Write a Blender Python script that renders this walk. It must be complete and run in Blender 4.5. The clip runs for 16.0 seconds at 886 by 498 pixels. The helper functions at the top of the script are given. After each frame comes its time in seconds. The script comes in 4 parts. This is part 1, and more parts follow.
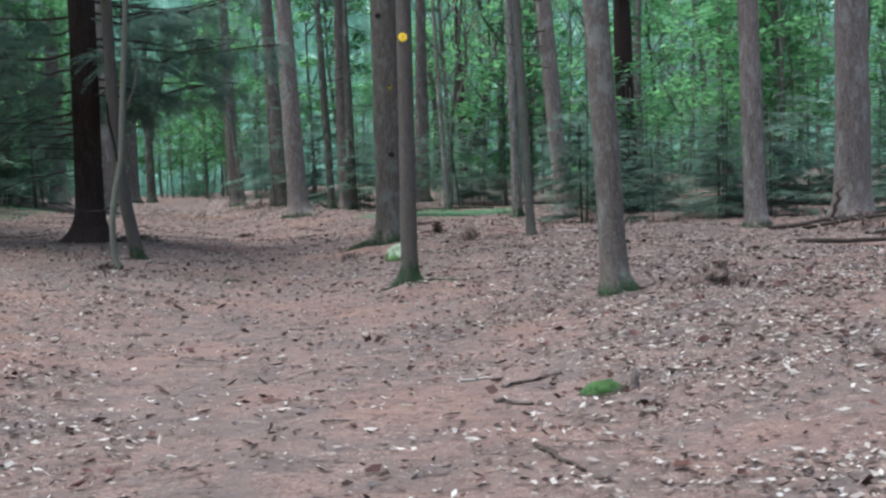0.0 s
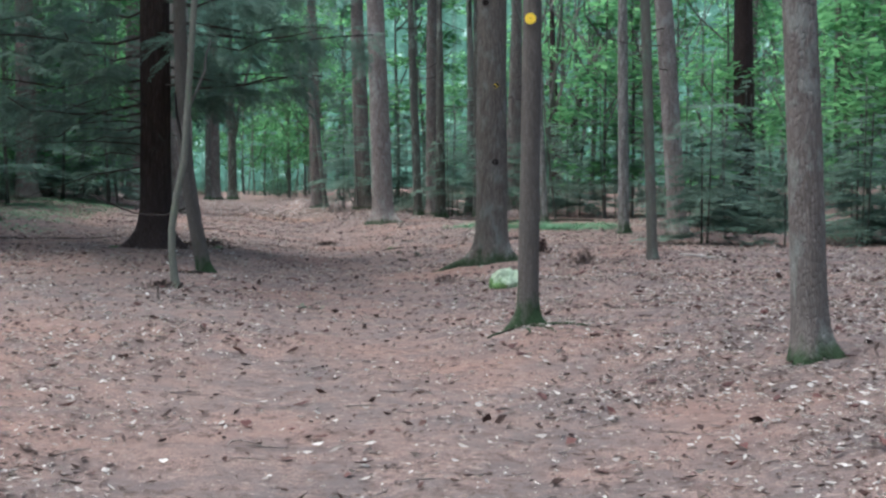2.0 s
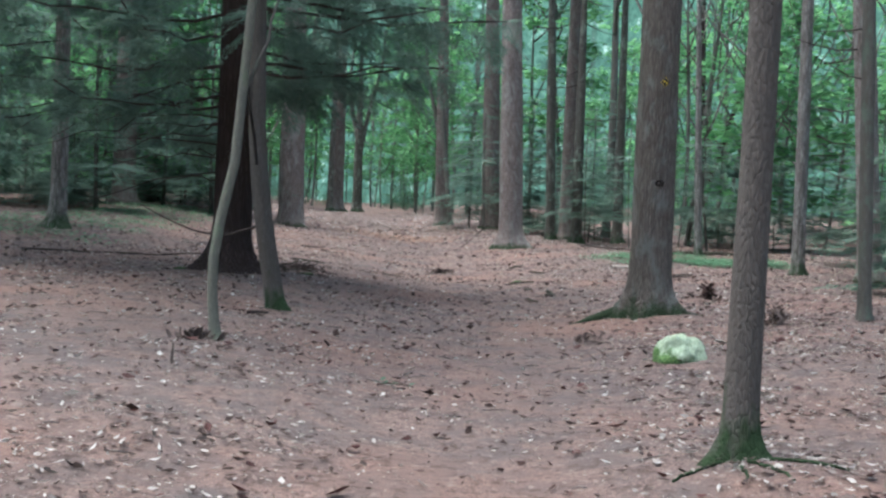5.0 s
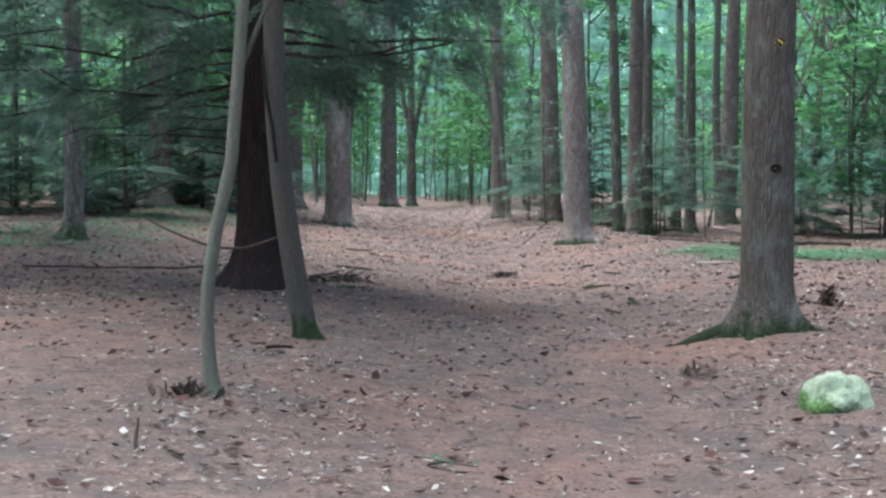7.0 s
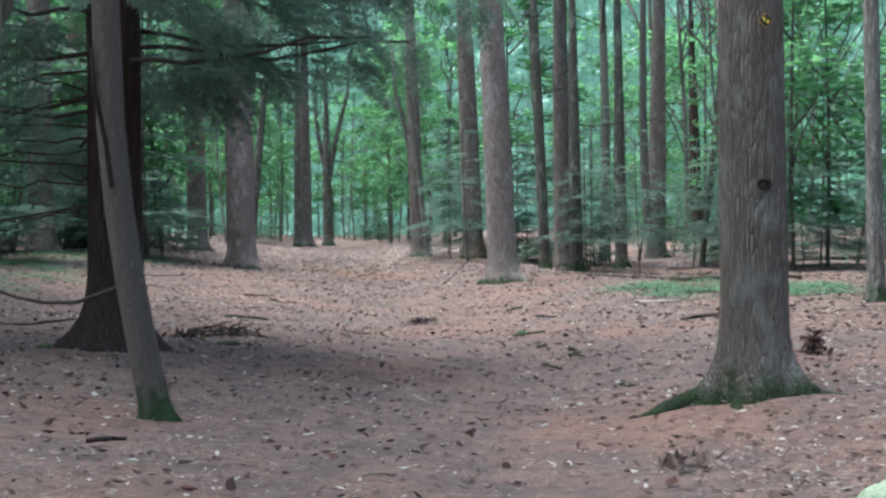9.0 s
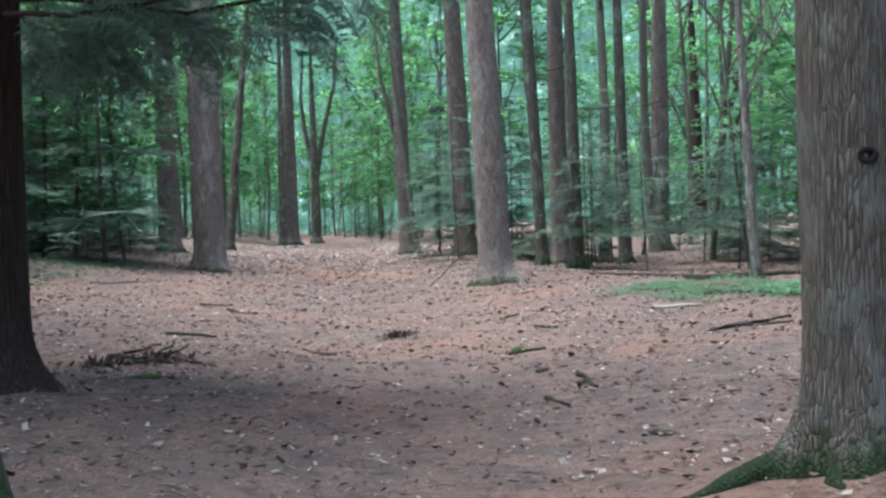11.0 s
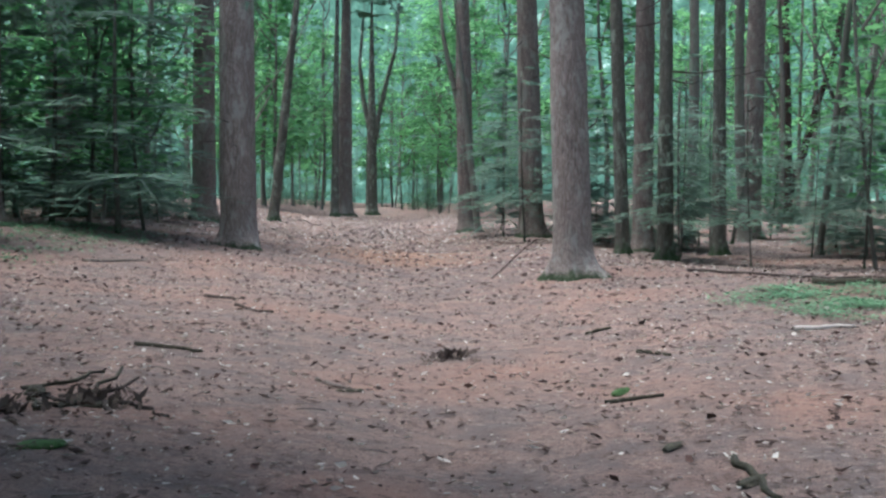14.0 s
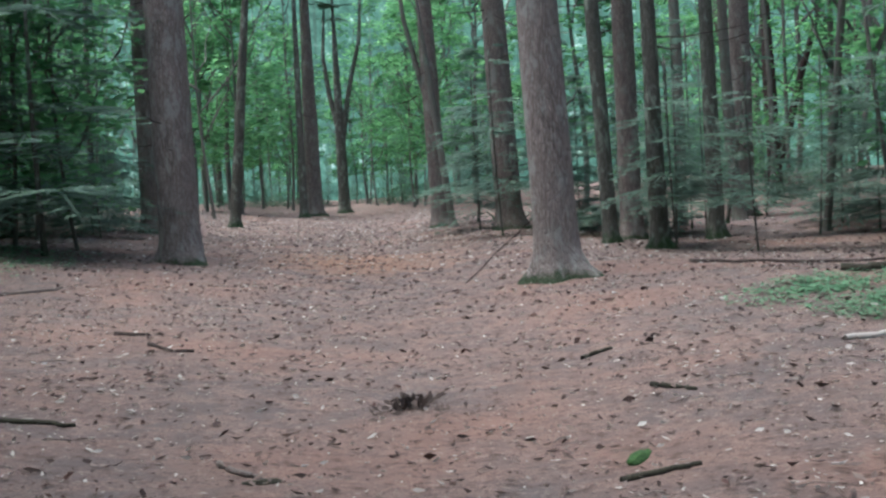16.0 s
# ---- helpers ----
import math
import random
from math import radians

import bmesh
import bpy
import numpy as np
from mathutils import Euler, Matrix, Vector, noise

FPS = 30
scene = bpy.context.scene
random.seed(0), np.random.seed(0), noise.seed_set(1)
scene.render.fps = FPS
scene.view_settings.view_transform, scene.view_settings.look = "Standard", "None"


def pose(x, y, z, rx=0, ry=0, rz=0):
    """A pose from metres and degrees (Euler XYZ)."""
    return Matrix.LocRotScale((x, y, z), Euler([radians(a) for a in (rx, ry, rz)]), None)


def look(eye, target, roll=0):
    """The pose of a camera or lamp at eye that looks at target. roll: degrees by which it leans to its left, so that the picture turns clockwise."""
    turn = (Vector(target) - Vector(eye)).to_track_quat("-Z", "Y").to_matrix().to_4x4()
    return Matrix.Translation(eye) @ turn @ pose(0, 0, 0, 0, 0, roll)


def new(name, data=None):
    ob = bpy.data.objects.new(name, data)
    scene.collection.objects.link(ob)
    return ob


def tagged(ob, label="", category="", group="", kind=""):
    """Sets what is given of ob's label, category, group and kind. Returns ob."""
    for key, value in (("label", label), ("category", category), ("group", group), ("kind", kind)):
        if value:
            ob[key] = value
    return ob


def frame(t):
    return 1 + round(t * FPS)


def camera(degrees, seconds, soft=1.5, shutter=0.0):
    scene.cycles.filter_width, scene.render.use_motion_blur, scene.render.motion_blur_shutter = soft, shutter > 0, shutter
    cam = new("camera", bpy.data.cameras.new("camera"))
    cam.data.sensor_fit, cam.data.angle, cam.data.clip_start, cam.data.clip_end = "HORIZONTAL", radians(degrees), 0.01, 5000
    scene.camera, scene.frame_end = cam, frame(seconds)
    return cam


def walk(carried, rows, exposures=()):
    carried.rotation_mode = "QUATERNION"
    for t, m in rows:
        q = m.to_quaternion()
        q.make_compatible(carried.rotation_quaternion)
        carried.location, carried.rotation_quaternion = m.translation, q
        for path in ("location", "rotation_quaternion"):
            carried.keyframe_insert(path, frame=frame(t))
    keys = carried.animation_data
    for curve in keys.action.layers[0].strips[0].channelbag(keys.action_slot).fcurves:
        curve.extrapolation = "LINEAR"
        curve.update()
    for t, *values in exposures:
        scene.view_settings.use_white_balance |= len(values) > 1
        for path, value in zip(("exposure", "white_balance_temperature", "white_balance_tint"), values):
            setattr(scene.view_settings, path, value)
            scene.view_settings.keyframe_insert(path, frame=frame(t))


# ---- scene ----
cam = camera(37.0, 16.0, soft=2.5)
PATH = [
    (0, (0.219, -3.018, 1.239), (0.206, -1.02, 1.134), -1.9),
    (0.5, (0.115, -2.222, 1.282), (-0.016, -0.229, 1.174), 0.6),
    (1, (0.004, -1.467, 1.302), (-0.117, 0.524, 1.149), -1.3),
    (1.5, (-0.083, -0.676, 1.352), (-0.193, 1.316, 1.208), 0.5),
    (2, (-0.257, 0.047, 1.369), (-0.389, 2.04, 1.271), -0.0),
    (2.5, (-0.361, 0.862, 1.332), (-0.541, 2.852, 1.242), -3.0),
    (3, (-0.493, 1.693, 1.342), (-0.764, 3.674, 1.273), -1.1),
    (3.5, (-0.603, 2.443, 1.336), (-0.806, 4.432, 1.264), -0.6),
    (4, (-0.648, 3.251, 1.374), (-0.893, 5.235, 1.306), 0.4),
    (6.5, (-1.149, 7.174, 1.47), (-1.532, 9.135, 1.379), 2.3),
    (7, (-1.332, 7.862, 1.499), (-1.741, 9.818, 1.407), 0.5),
    (7.5, (-1.474, 8.634, 1.474), (-1.888, 10.59, 1.417), -1.0),
    (8, (-1.6, 9.421, 1.452), (-1.979, 11.384, 1.446), 1.1),
    (8.5, (-1.676, 10.171, 1.424), (-1.987, 12.146, 1.399), 0.0),
    (11, (-1.993, 14.02, 1.441), (-2.28, 15.999, 1.399), -1.6),
    (11.5, (-2.106, 14.86, 1.481), (-2.499, 16.821, 1.452), 0.7),
    (12, (-2.293, 15.564, 1.466), (-2.712, 17.52, 1.425), -1.4),
    (12.5, (-2.459, 16.357, 1.445), (-2.877, 18.313, 1.403), 0.7),
    (13, (-2.619, 17.098, 1.455), (-3.141, 19.027, 1.398), 0.7),
    (13.5, (-2.689, 17.829, 1.476), (-3.142, 19.774, 1.377), -4.2),
    (14, (-2.789, 18.537, 1.524), (-3.163, 20.5, 1.442), 0.4),
    (14.5, (-2.866, 19.343, 1.518), (-3.234, 21.307, 1.44), -0.5),
    (15, (-2.869, 20.095, 1.541), (-3.172, 22.071, 1.484), 1.6),
    (15.5, (-2.958, 20.835, 1.557), (-3.306, 22.803, 1.488), -0.4),
    (16, (-3.092, 21.562, 1.581), (-3.44, 23.53, 1.485), -3.1),
]
walk(cam, [(t, look(eye, target, roll)) for t, eye, target, roll in PATH], [(0, 1.3, 5380, 1), (2, 1.4, 5380, 1), (4, 1.48, 5380, 1), (8.5, 1.72, 5380, 1), (12, 1.72, 5380, 1), (13, 1.62, 5380, 1), (15.5, 1.5, 5380, 1), (16, 1.36, 5380, 1)])


# ---- light ----
SUN_EL, SUN_AZ = radians(74), radians(-98)
world = bpy.data.worlds.new("world")
scene.world = world
world.use_nodes = True
wn = world.node_tree.nodes
sky = wn.new("ShaderNodeTexSky")
sky.sky_type = "NISHITA"
sky.sun_disc = False
sky.sun_elevation, sky.sun_rotation = SUN_EL, SUN_AZ
sky.air_density, sky.dust_density, sky.ozone_density = 0.9, 8.0, 0.7
wn["Background"].inputs["Strength"].default_value = 0.15
world.node_tree.links.new(sky.outputs[0], wn["Background"].inputs["Color"])
sun_data = bpy.data.lights.new("sun", "SUN")
sun_data.energy, sun_data.angle, sun_data.color = 1.2, radians(60), (1.0, 0.97, 0.92)
sun_lamp = new("sun", sun_data)
sun_lamp.rotation_euler = Vector((-math.sin(SUN_AZ) * math.cos(SUN_EL), -math.cos(SUN_AZ) * math.cos(SUN_EL), -math.sin(SUN_EL))).to_track_quat("-Z", "Y").to_euler()


# ---- materials ----
def sock(nt, node, key, value):
    if isinstance(value, bpy.types.NodeSocket):
        nt.links.new(value, node.inputs[key])
    elif value is not None:
        node.inputs[key].default_value = value


class Mat:
    """A small node builder."""

    def __init__(self, name, rough=0.9, spec=0.25):
        self.m = bpy.data.materials.new(name)
        self.m.use_nodes = True
        self.nt = self.m.node_tree
        self.b = self.nt.nodes["Principled BSDF"]
        self.b.inputs["Roughness"].default_value = rough
        self.b.inputs["Specular IOR Level"].default_value = spec

    def node(self, kind, **ins):
        n = self.nt.nodes.new(kind)
        for k, v in ins.items():
            sock(self.nt, n, k.replace("_", " "), v)
        return n

    def coords(self, scale=(1, 1, 1), kind="Object"):
        tc = self.nt.nodes.new("ShaderNodeTexCoord")
        mp = self.nt.nodes.new("ShaderNodeMapping")
        mp.inputs["Scale"].default_value = scale
        self.nt.links.new(tc.outputs[kind], mp.inputs["Vector"])
        return mp.outputs[0]

    def noise(self, vec, scale, detail=4.0, rough=0.6):
        return self.node("ShaderNodeTexNoise", Vector=vec, Scale=scale, Detail=detail, Roughness=rough).outputs["Fac"]

    def ramp(self, fac, *stops):
        n = self.nt.nodes.new("ShaderNodeValToRGB")
        cr = n.color_ramp
        while len(cr.elements) < len(stops):
            cr.elements.new(0.5)
        for e, (p, c) in zip(cr.elements, stops):
            e.position = p
            e.color = (*c, 1) if not isinstance(c, (int, float)) else (c, c, c, 1)
        sock(self.nt, n, "Fac", fac)
        return n.outputs["Color"]

    def mix(self, fac, a, b, blend="MIX"):
        n = self.nt.nodes.new("ShaderNodeMix")
        n.data_type, n.blend_type = "RGBA", blend
        for i, v in ((0, fac), (6, a), (7, b)):
            if isinstance(v, bpy.types.NodeSocket):
                self.nt.links.new(v, n.inputs[i])
            else:
                n.inputs[i].default_value = v if i == 0 else (*v, 1)
        return n.outputs[2]

    def math(self, op, a, b=0.0):
        n = self.nt.nodes.new("ShaderNodeMath")
        n.operation = op
        sock(self.nt, n, 0, a)
        sock(self.nt, n, 1, b)
        return n.outputs[0]

    def bump(self, height, strength=0.5, dist=0.02):
        n = self.node("ShaderNodeBump", Strength=strength, Distance=dist, Height=height)
        self.nt.links.new(n.outputs[0], self.b.inputs["Normal"])

    def color(self, c):
        sock(self.nt, self.b, "Base Color", c)
        return self.m


def bark(name, light, dark, crack_scale=(9, 9, 2.2), moss=0.0, blotch=None, bump=1.0):
    """Furrowed bark; moss: the height in metres to which green moss climbs from the root."""
    k = Mat(name, 0.95, 0.12)
    v = k.coords(crack_scale)
    wob = k.noise(k.coords((3, 3, 1)), 2.5, 3)
    warp = k.node("ShaderNodeVectorMath")
    warp.operation = "ADD"
    sock(k.nt, warp, 0, v)
    sc = k.nt.nodes.new("ShaderNodeVectorMath")
    sc.operation = "SCALE"
    sock(k.nt, sc, 0, k.node("ShaderNodeTexNoise", Vector=k.coords((6, 6, 3)), Scale=2.0, Detail=3.0).outputs["Color"])
    sc.inputs["Scale"].default_value = 0.4
    k.nt.links.new(sc.outputs[0], warp.inputs[1])
    vor = k.nt.nodes.new("ShaderNodeTexVoronoi")
    vor.feature = "DISTANCE_TO_EDGE"
    vor.inputs["Scale"].default_value = 1.6
    k.nt.links.new(warp.outputs[0], vor.inputs["Vector"])
    crack = k.ramp(vor.outputs["Distance"], (0.0, 0.22), (0.07, 0.55), (0.26, 1.0))
    fine = k.noise(k.coords((60, 60, 14)), 1.0, 5, 0.7)
    big = k.noise(k.coords((1.5, 1.5, 0.5)), 1.2, 4)
    streak = k.noise(k.coords((crack_scale[0] * 3.2, crack_scale[1] * 3.2, crack_scale[2] * 0.9)), 1.0, 5, 0.7)
    plate = k.mix(k.ramp(fine, (0.3, 0.0), (0.75, 1.0)), tuple(c * 0.6 for c in light), light)
    plate = k.mix(k.ramp(streak, (0.40, 0.95), (0.56, 0.0)), plate, dark)
    base = k.mix(crack, dark, plate)
    base = k.mix(k.ramp(big, (0.35, 0.0), (0.7, 0.4)), base, tuple(0.5 * (a + b) for a, b in zip(light, dark)))
    if blotch:
        base = k.mix(k.ramp(k.noise(k.coords((3, 3, 1.4)), 1.7, 5, 0.7), (0.52, 0.0), (0.62, 0.8)), base, blotch)
    if moss:
        sep = k.nt.nodes.new("ShaderNodeSeparateXYZ")
        k.nt.links.new(k.coords((1, 1, 1)), sep.inputs[0])
        h = k.math("ADD", k.math("MULTIPLY", sep.outputs["Z"], -1.0 / moss), k.math("MULTIPLY", k.noise(k.coords((5, 5, 2.5)), 1.6, 4), 2.2))
        base = k.mix(k.ramp(h, (0.35, 0.0), (1.0, 0.88)), base, k.mix(fine, (0.009, 0.020, 0.007), (0.030, 0.062, 0.020)))
    k.bump(k.math("ADD", k.math("MULTIPLY", crack, 0.8), k.math("ADD", k.math("MULTIPLY", fine, 0.3), k.math("MULTIPLY", streak, 0.8))), bump, 0.03)
    return k.color(base)


def leaf_mat(name, a, b, rough=0.55, trans=0.35):
    k = Mat(name, rough, 0.16)
    rnd = k.nt.nodes.new("ShaderNodeNewGeometry").outputs["Random Per Island"]
    col = k.mix(rnd, a, b)
    col = k.mix(k.math("MULTIPLY", k.noise(k.coords((1, 1, 1)), 0.9, 3), 0.5), col, tuple(c * 0.55 for c in a))
    k.color(col)
    t = k.node("ShaderNodeBsdfTranslucent", Color=col)
    ms = k.node("ShaderNodeMixShader", Fac=trans)
    k.nt.links.new(k.b.outputs[0], ms.inputs[1])
    k.nt.links.new(t.outputs[0], ms.inputs[2])
    k.nt.links.new(ms.outputs[0], k.nt.nodes["Material Output"].inputs["Surface"])
    return k.m


def ground_mat():
    k = Mat("needle_duff", 0.95, 0.12)
    p = k.coords((1, 1, 1))
    fine = k.noise(p, 60, 5, 0.75)
    needle = k.noise(k.coords((30, 85, 40)), 1.0, 5, 0.75)
    needle2 = k.noise(k.coords((90, 26, 40)), 1.0, 5, 0.75)
    clod = k.noise(p, 9, 5, 0.7)
    mid = k.noise(p, 2.3, 5, 0.65)
    big = k.noise(p, 0.33, 4, 0.6)
    grain = k.math("ADD", k.math("MULTIPLY", needle, 0.5), k.math("MULTIPLY", needle2, 0.5))
    base = k.mix(k.ramp(grain, (0.38, 0.0), (0.62, 1.0)), (0.072, 0.048, 0.040), (0.272, 0.191, 0.162))
    base = k.mix(k.ramp(mid, (0.42, 0.0), (0.60, 0.9)), base, k.mix(fine, (0.050, 0.040, 0.036), (0.175, 0.140, 0.130)))
    base = k.mix(k.ramp(big, (0.47, 0.0), (0.68, 0.6)), base, k.mix(grain, (0.120, 0.060, 0.043), (0.33, 0.195, 0.148)))
    base = k.mix(k.ramp(clod, (0.32, 0.8), (0.48, 0.0)), base, (0.055, 0.036, 0.030))
    base = k.mix(k.ramp(k.noise(p, 13, 4, 0.65), (0.60, 0.0), (0.68, 0.6)), base, (0.30, 0.235, 0.21))
    base = k.mix(k.ramp(k.noise(p, 21, 3, 0.6), (0.64, 0.0), (0.70, 0.8)), base, (0.035, 0.022, 0.018))
    # Orange needles along the far path, with sunlight put into their colour.
    far = k.nt.nodes.new("ShaderNodeMapping")
    far.vector_type = "TEXTURE"
    far.inputs["Location"].default_value = (-9.4, 47.5, 0.0)
    far.inputs["Rotation"].default_value = (0.0, 0.0, 0.21)
    far.inputs["Scale"].default_value = (4.6, 9.0, 50.0)
    k.nt.links.new(p, far.inputs["Vector"])
    dist = k.nt.nodes.new("ShaderNodeVectorMath")
    dist.operation = "LENGTH"
    k.nt.links.new(far.outputs[0], dist.inputs[0])
    # fresh is the mask of this sunlit patch.
    fresh = k.math("ADD", dist.outputs["Value"], k.math("MULTIPLY", mid, 0.9))
    base = k.mix(k.ramp(fresh, (0.55, 0.62), (1.2, 0.0)), base, k.mix(grain, (0.14, 0.068, 0.040), (0.38, 0.215, 0.135)))
    k.bump(k.math("ADD", grain, k.math("MULTIPLY", clod, 1.6)), 1.0, 0.025)
    return k.color(base)


def speckle(name, a, b, scale=14, rough=0.9, bump=0.6):
    k = Mat(name, rough, 0.2)
    n = k.noise(k.coords((1, 1, 1)), scale, 5, 0.7)
    k.bump(n, bump, 0.02)
    return k.color(k.mix(k.ramp(n, (0.35, 0.0), (0.65, 1.0)), a, b))


M_GROUND = ground_mat()
# moss turns the foot of both pine barks dark green towards the ground.
M_PINE = bark("pine_bark", (0.415, 0.345, 0.315), (0.108, 0.087, 0.078), (19, 19, 4.4), moss=0.17, blotch=(0.30, 0.29, 0.265))
# Browner bark of the far pines, with hemlock shade put into the colour.
M_PINE_SHADED = bark("shaded_brown_pine_bark", (0.285, 0.232, 0.205), (0.080, 0.063, 0.055), (19, 19, 4.4), moss=0.2, blotch=(0.20, 0.195, 0.175))
M_PINE_MOSS = bark("pine_bark_mossy_foot", (0.275, 0.235, 0.205), (0.075, 0.061, 0.052), (28, 28, 3.6), moss=0.30, blotch=(0.20, 0.195, 0.18))
M_DARK = bark("dark_hemlock_bark", (0.078, 0.052, 0.046), (0.026, 0.018, 0.016), (12, 12, 2.2))
M_THIN = bark("young_bark_mossy_foot", (0.162, 0.140, 0.122), (0.080, 0.067, 0.059), (30, 30, 9), moss=0.5, bump=0.6)
M_DAMP = bark("young_bark_damp_foot", (0.215, 0.180, 0.160), (0.085, 0.070, 0.062), (26, 26, 8), moss=0.2, blotch=(0.20, 0.195, 0.175), bump=0.6)
M_GREY = bark("grey_smooth_bark", (0.145, 0.135, 0.117), (0.085, 0.075, 0.064), (12, 12, 5), blotch=(0.11, 0.13, 0.10), bump=0.4)
M_SLIM = bark("pale_sapling_bark", (0.215, 0.205, 0.165), (0.12, 0.112, 0.09), (24, 24, 9), blotch=(0.15, 0.17, 0.11), bump=0.3)
M_BIRCH = bark("pale_bark_mossy_foot", (0.38, 0.36, 0.335), (0.09, 0.075, 0.066), (9, 9, 2.5), moss=0.55, blotch=(0.12, 0.105, 0.1))
M_SNAG = bark("lichen_grey_bark", (0.150, 0.142, 0.120), (0.055, 0.049, 0.041), (13, 13, 3.5), moss=0.35, blotch=(0.19, 0.21, 0.17))
M_TWIG = bark("dark_branch_bark", (0.085, 0.066, 0.056), (0.04, 0.03, 0.026), (20, 20, 20), bump=0.4)
M_DEAD = bark("dead_wood", (0.26, 0.215, 0.19), (0.12, 0.094, 0.082), (20, 20, 20), bump=0.5)
M_HEMLOCK = leaf_mat("hemlock_needles", (0.112, 0.164, 0.126), (0.200, 0.275, 0.207), 0.6, 0.68)
M_PINELEAF = leaf_mat("pine_needles", (0.030, 0.070, 0.035), (0.065, 0.125, 0.060), 0.6, 0.2)
M_BEECH = leaf_mat("beech_leaves", (0.080, 0.200, 0.080), (0.215, 0.42, 0.168), 0.5, 0.68)
M_SHRUB = leaf_mat("shrub_leaves", (0.060, 0.11, 0.066), (0.115, 0.19, 0.115), 0.6, 0.45)
M_HERB = leaf_mat("low_green_plants", (0.075, 0.165, 0.08), (0.19, 0.31, 0.18), 0.6, 0.35)
M_LEAF_PALE = leaf_mat("pale_dry_leaves", (0.21, 0.172, 0.150), (0.56, 0.515, 0.465), 0.85, 0.15)
M_LEAF_BROWN = leaf_mat("brown_dry_leaves", (0.055, 0.036, 0.030), (0.255, 0.188, 0.160), 0.85, 0.1)
M_LEAF_RED = leaf_mat("red_brown_leaves", (0.040, 0.016, 0.014), (0.110, 0.048, 0.040), 0.7, 0.1)
M_BRUSH = leaf_mat("dead_brush", (0.045, 0.032, 0.027), (0.130, 0.096, 0.080), 0.9, 0.1)
M_CONE = leaf_mat("pine_cones_and_bark_bits", (0.028, 0.017, 0.014), (0.095, 0.052, 0.042), 0.9, 0.0)
M_MOSS = speckle("bright_moss", (0.016, 0.034, 0.009), (0.055, 0.105, 0.030), 26)


def rock_mat():
    """Pale lichened stone with moss over its lower flanks and in patches."""
    k = Mat("mossy_rock", 0.92, 0.2)
    p = k.coords((1, 1, 1))
    grit = k.noise(p, 38, 5, 0.7)
    patch_n = k.noise(p, 6.5, 5, 0.7)
    stone = k.mix(k.ramp(grit, (0.3, 0.0), (0.7, 1.0)), (0.17, 0.22, 0.13), (0.38, 0.43, 0.32))
    moss = k.mix(k.ramp(grit, (0.35, 0.0), (0.65, 1.0)), (0.030, 0.068, 0.018), (0.13, 0.21, 0.06))
    sep = k.nt.nodes.new("ShaderNodeSeparateXYZ")
    k.nt.links.new(p, sep.inputs[0])
    low = k.math("ADD", k.math("MULTIPLY", sep.outputs["Z"], -2.6), k.math("ADD", k.math("MULTIPLY", sep.outputs["X"], -0.9), patch_n))
    k.bump(k.math("ADD", grit, patch_n), 0.8, 0.02)
    return k.color(k.mix(k.ramp(low, (0.42, 0.0), (0.56, 0.95)), stone, moss))


M_ROCK = rock_mat()
M_MOSSY = speckle("mossy_rotten_wood", (0.022, 0.018, 0.014), (0.050, 0.046, 0.028), 40)
M_YELLOW = speckle("yellow_paint", (0.80, 0.52, 0.03), (0.88, 0.62, 0.06), 30, 0.6, 0.1)
M_BLACK = speckle("black_enamel", (0.012, 0.011, 0.010), (0.03, 0.026, 0.02), 30, 0.5, 0.1)
M_KNOT = speckle("dark_knot_wood", (0.010, 0.008, 0.007), (0.030, 0.022, 0.019), 40)


# ---- shape of the ground ----
def sm(a, b, v):
    u = min(1.0, max(0.0, (v - a) / (b - a)))
    return u * u * (3 - 2 * u)


def path_x(y):
    """The middle of the trodden path."""
    return -0.13 * y if y < 20 else -2.6 - 0.2 * (y - 20) - 0.0006 * (min(y, 160) - 20) ** 2


def ground_z(x, y):
    d = x - path_x(y)
    trough = 0.28 * (1 - math.exp(-min(60, (d / 2.2) ** 2))) - 0.12
    flat = 0.36 * (1 - math.exp(-min(60, (d / 3.0) ** 4))) - 0.18
    z = flat + (trough - flat) * sm(8.5, 12.5, y)
    z += 0.17 * sm(32, 45, y) + 0.06 * sm(60, 90, y) - 0.17 * sm(2, 6, d) * sm(38, 46, y)
    z += 0.5 * sm(-3, -9, d) * sm(20, 34, y) - 0.13 * sm(1, -4, y)
    z += 0.9 * sm(6, 40, d) * sm(45, 90, y)
    for mx, my, h, w in ((-0.87, 21.2, 0.10, 1.3), (-0.3, 12.5, 0.06, 0.8), (-0.5, 17.3, 0.05, 0.7), (-5.3, 20.4, -0.11, 1.3), (-7.2, 24.1, 0.06, 1.2)):
        q = ((x - mx) ** 2 + (y - my) ** 2) / (w * w)
        z += h * math.exp(-q) if q < 20 else 0.0
    z += 0.05 * noise.noise((x * 0.45, y * 0.45, 0.0)) + 0.034 * noise.noise((x * 1.7, y * 1.7, 3.0)) + 0.012 * noise.noise((x * 4.3, y * 4.3, 5.0))
    return z


def mesh(name, verts, faces, smooth=False):
    me = bpy.data.meshes.new(name)
    me.from_pydata(verts, [], faces)
    if smooth:
        me.polygons.foreach_set("use_smooth", [True] * len(me.polygons))
    me.update()
    return me


def put(name, me, material, parent=None, label="", at=None):
    if material and not me.materials:
        me.materials.append(material)
    ob = new(name, me)
    if parent:
        ob.parent = parent
    if at is not None:
        ob.location = at
    if label:
        ob["label"] = label
    return ob


def steps(parts):
    out = []
    for a, b, n in parts:
        out += list(np.linspace(a, b, n, endpoint=False))
    return out + [parts[-1][1]]


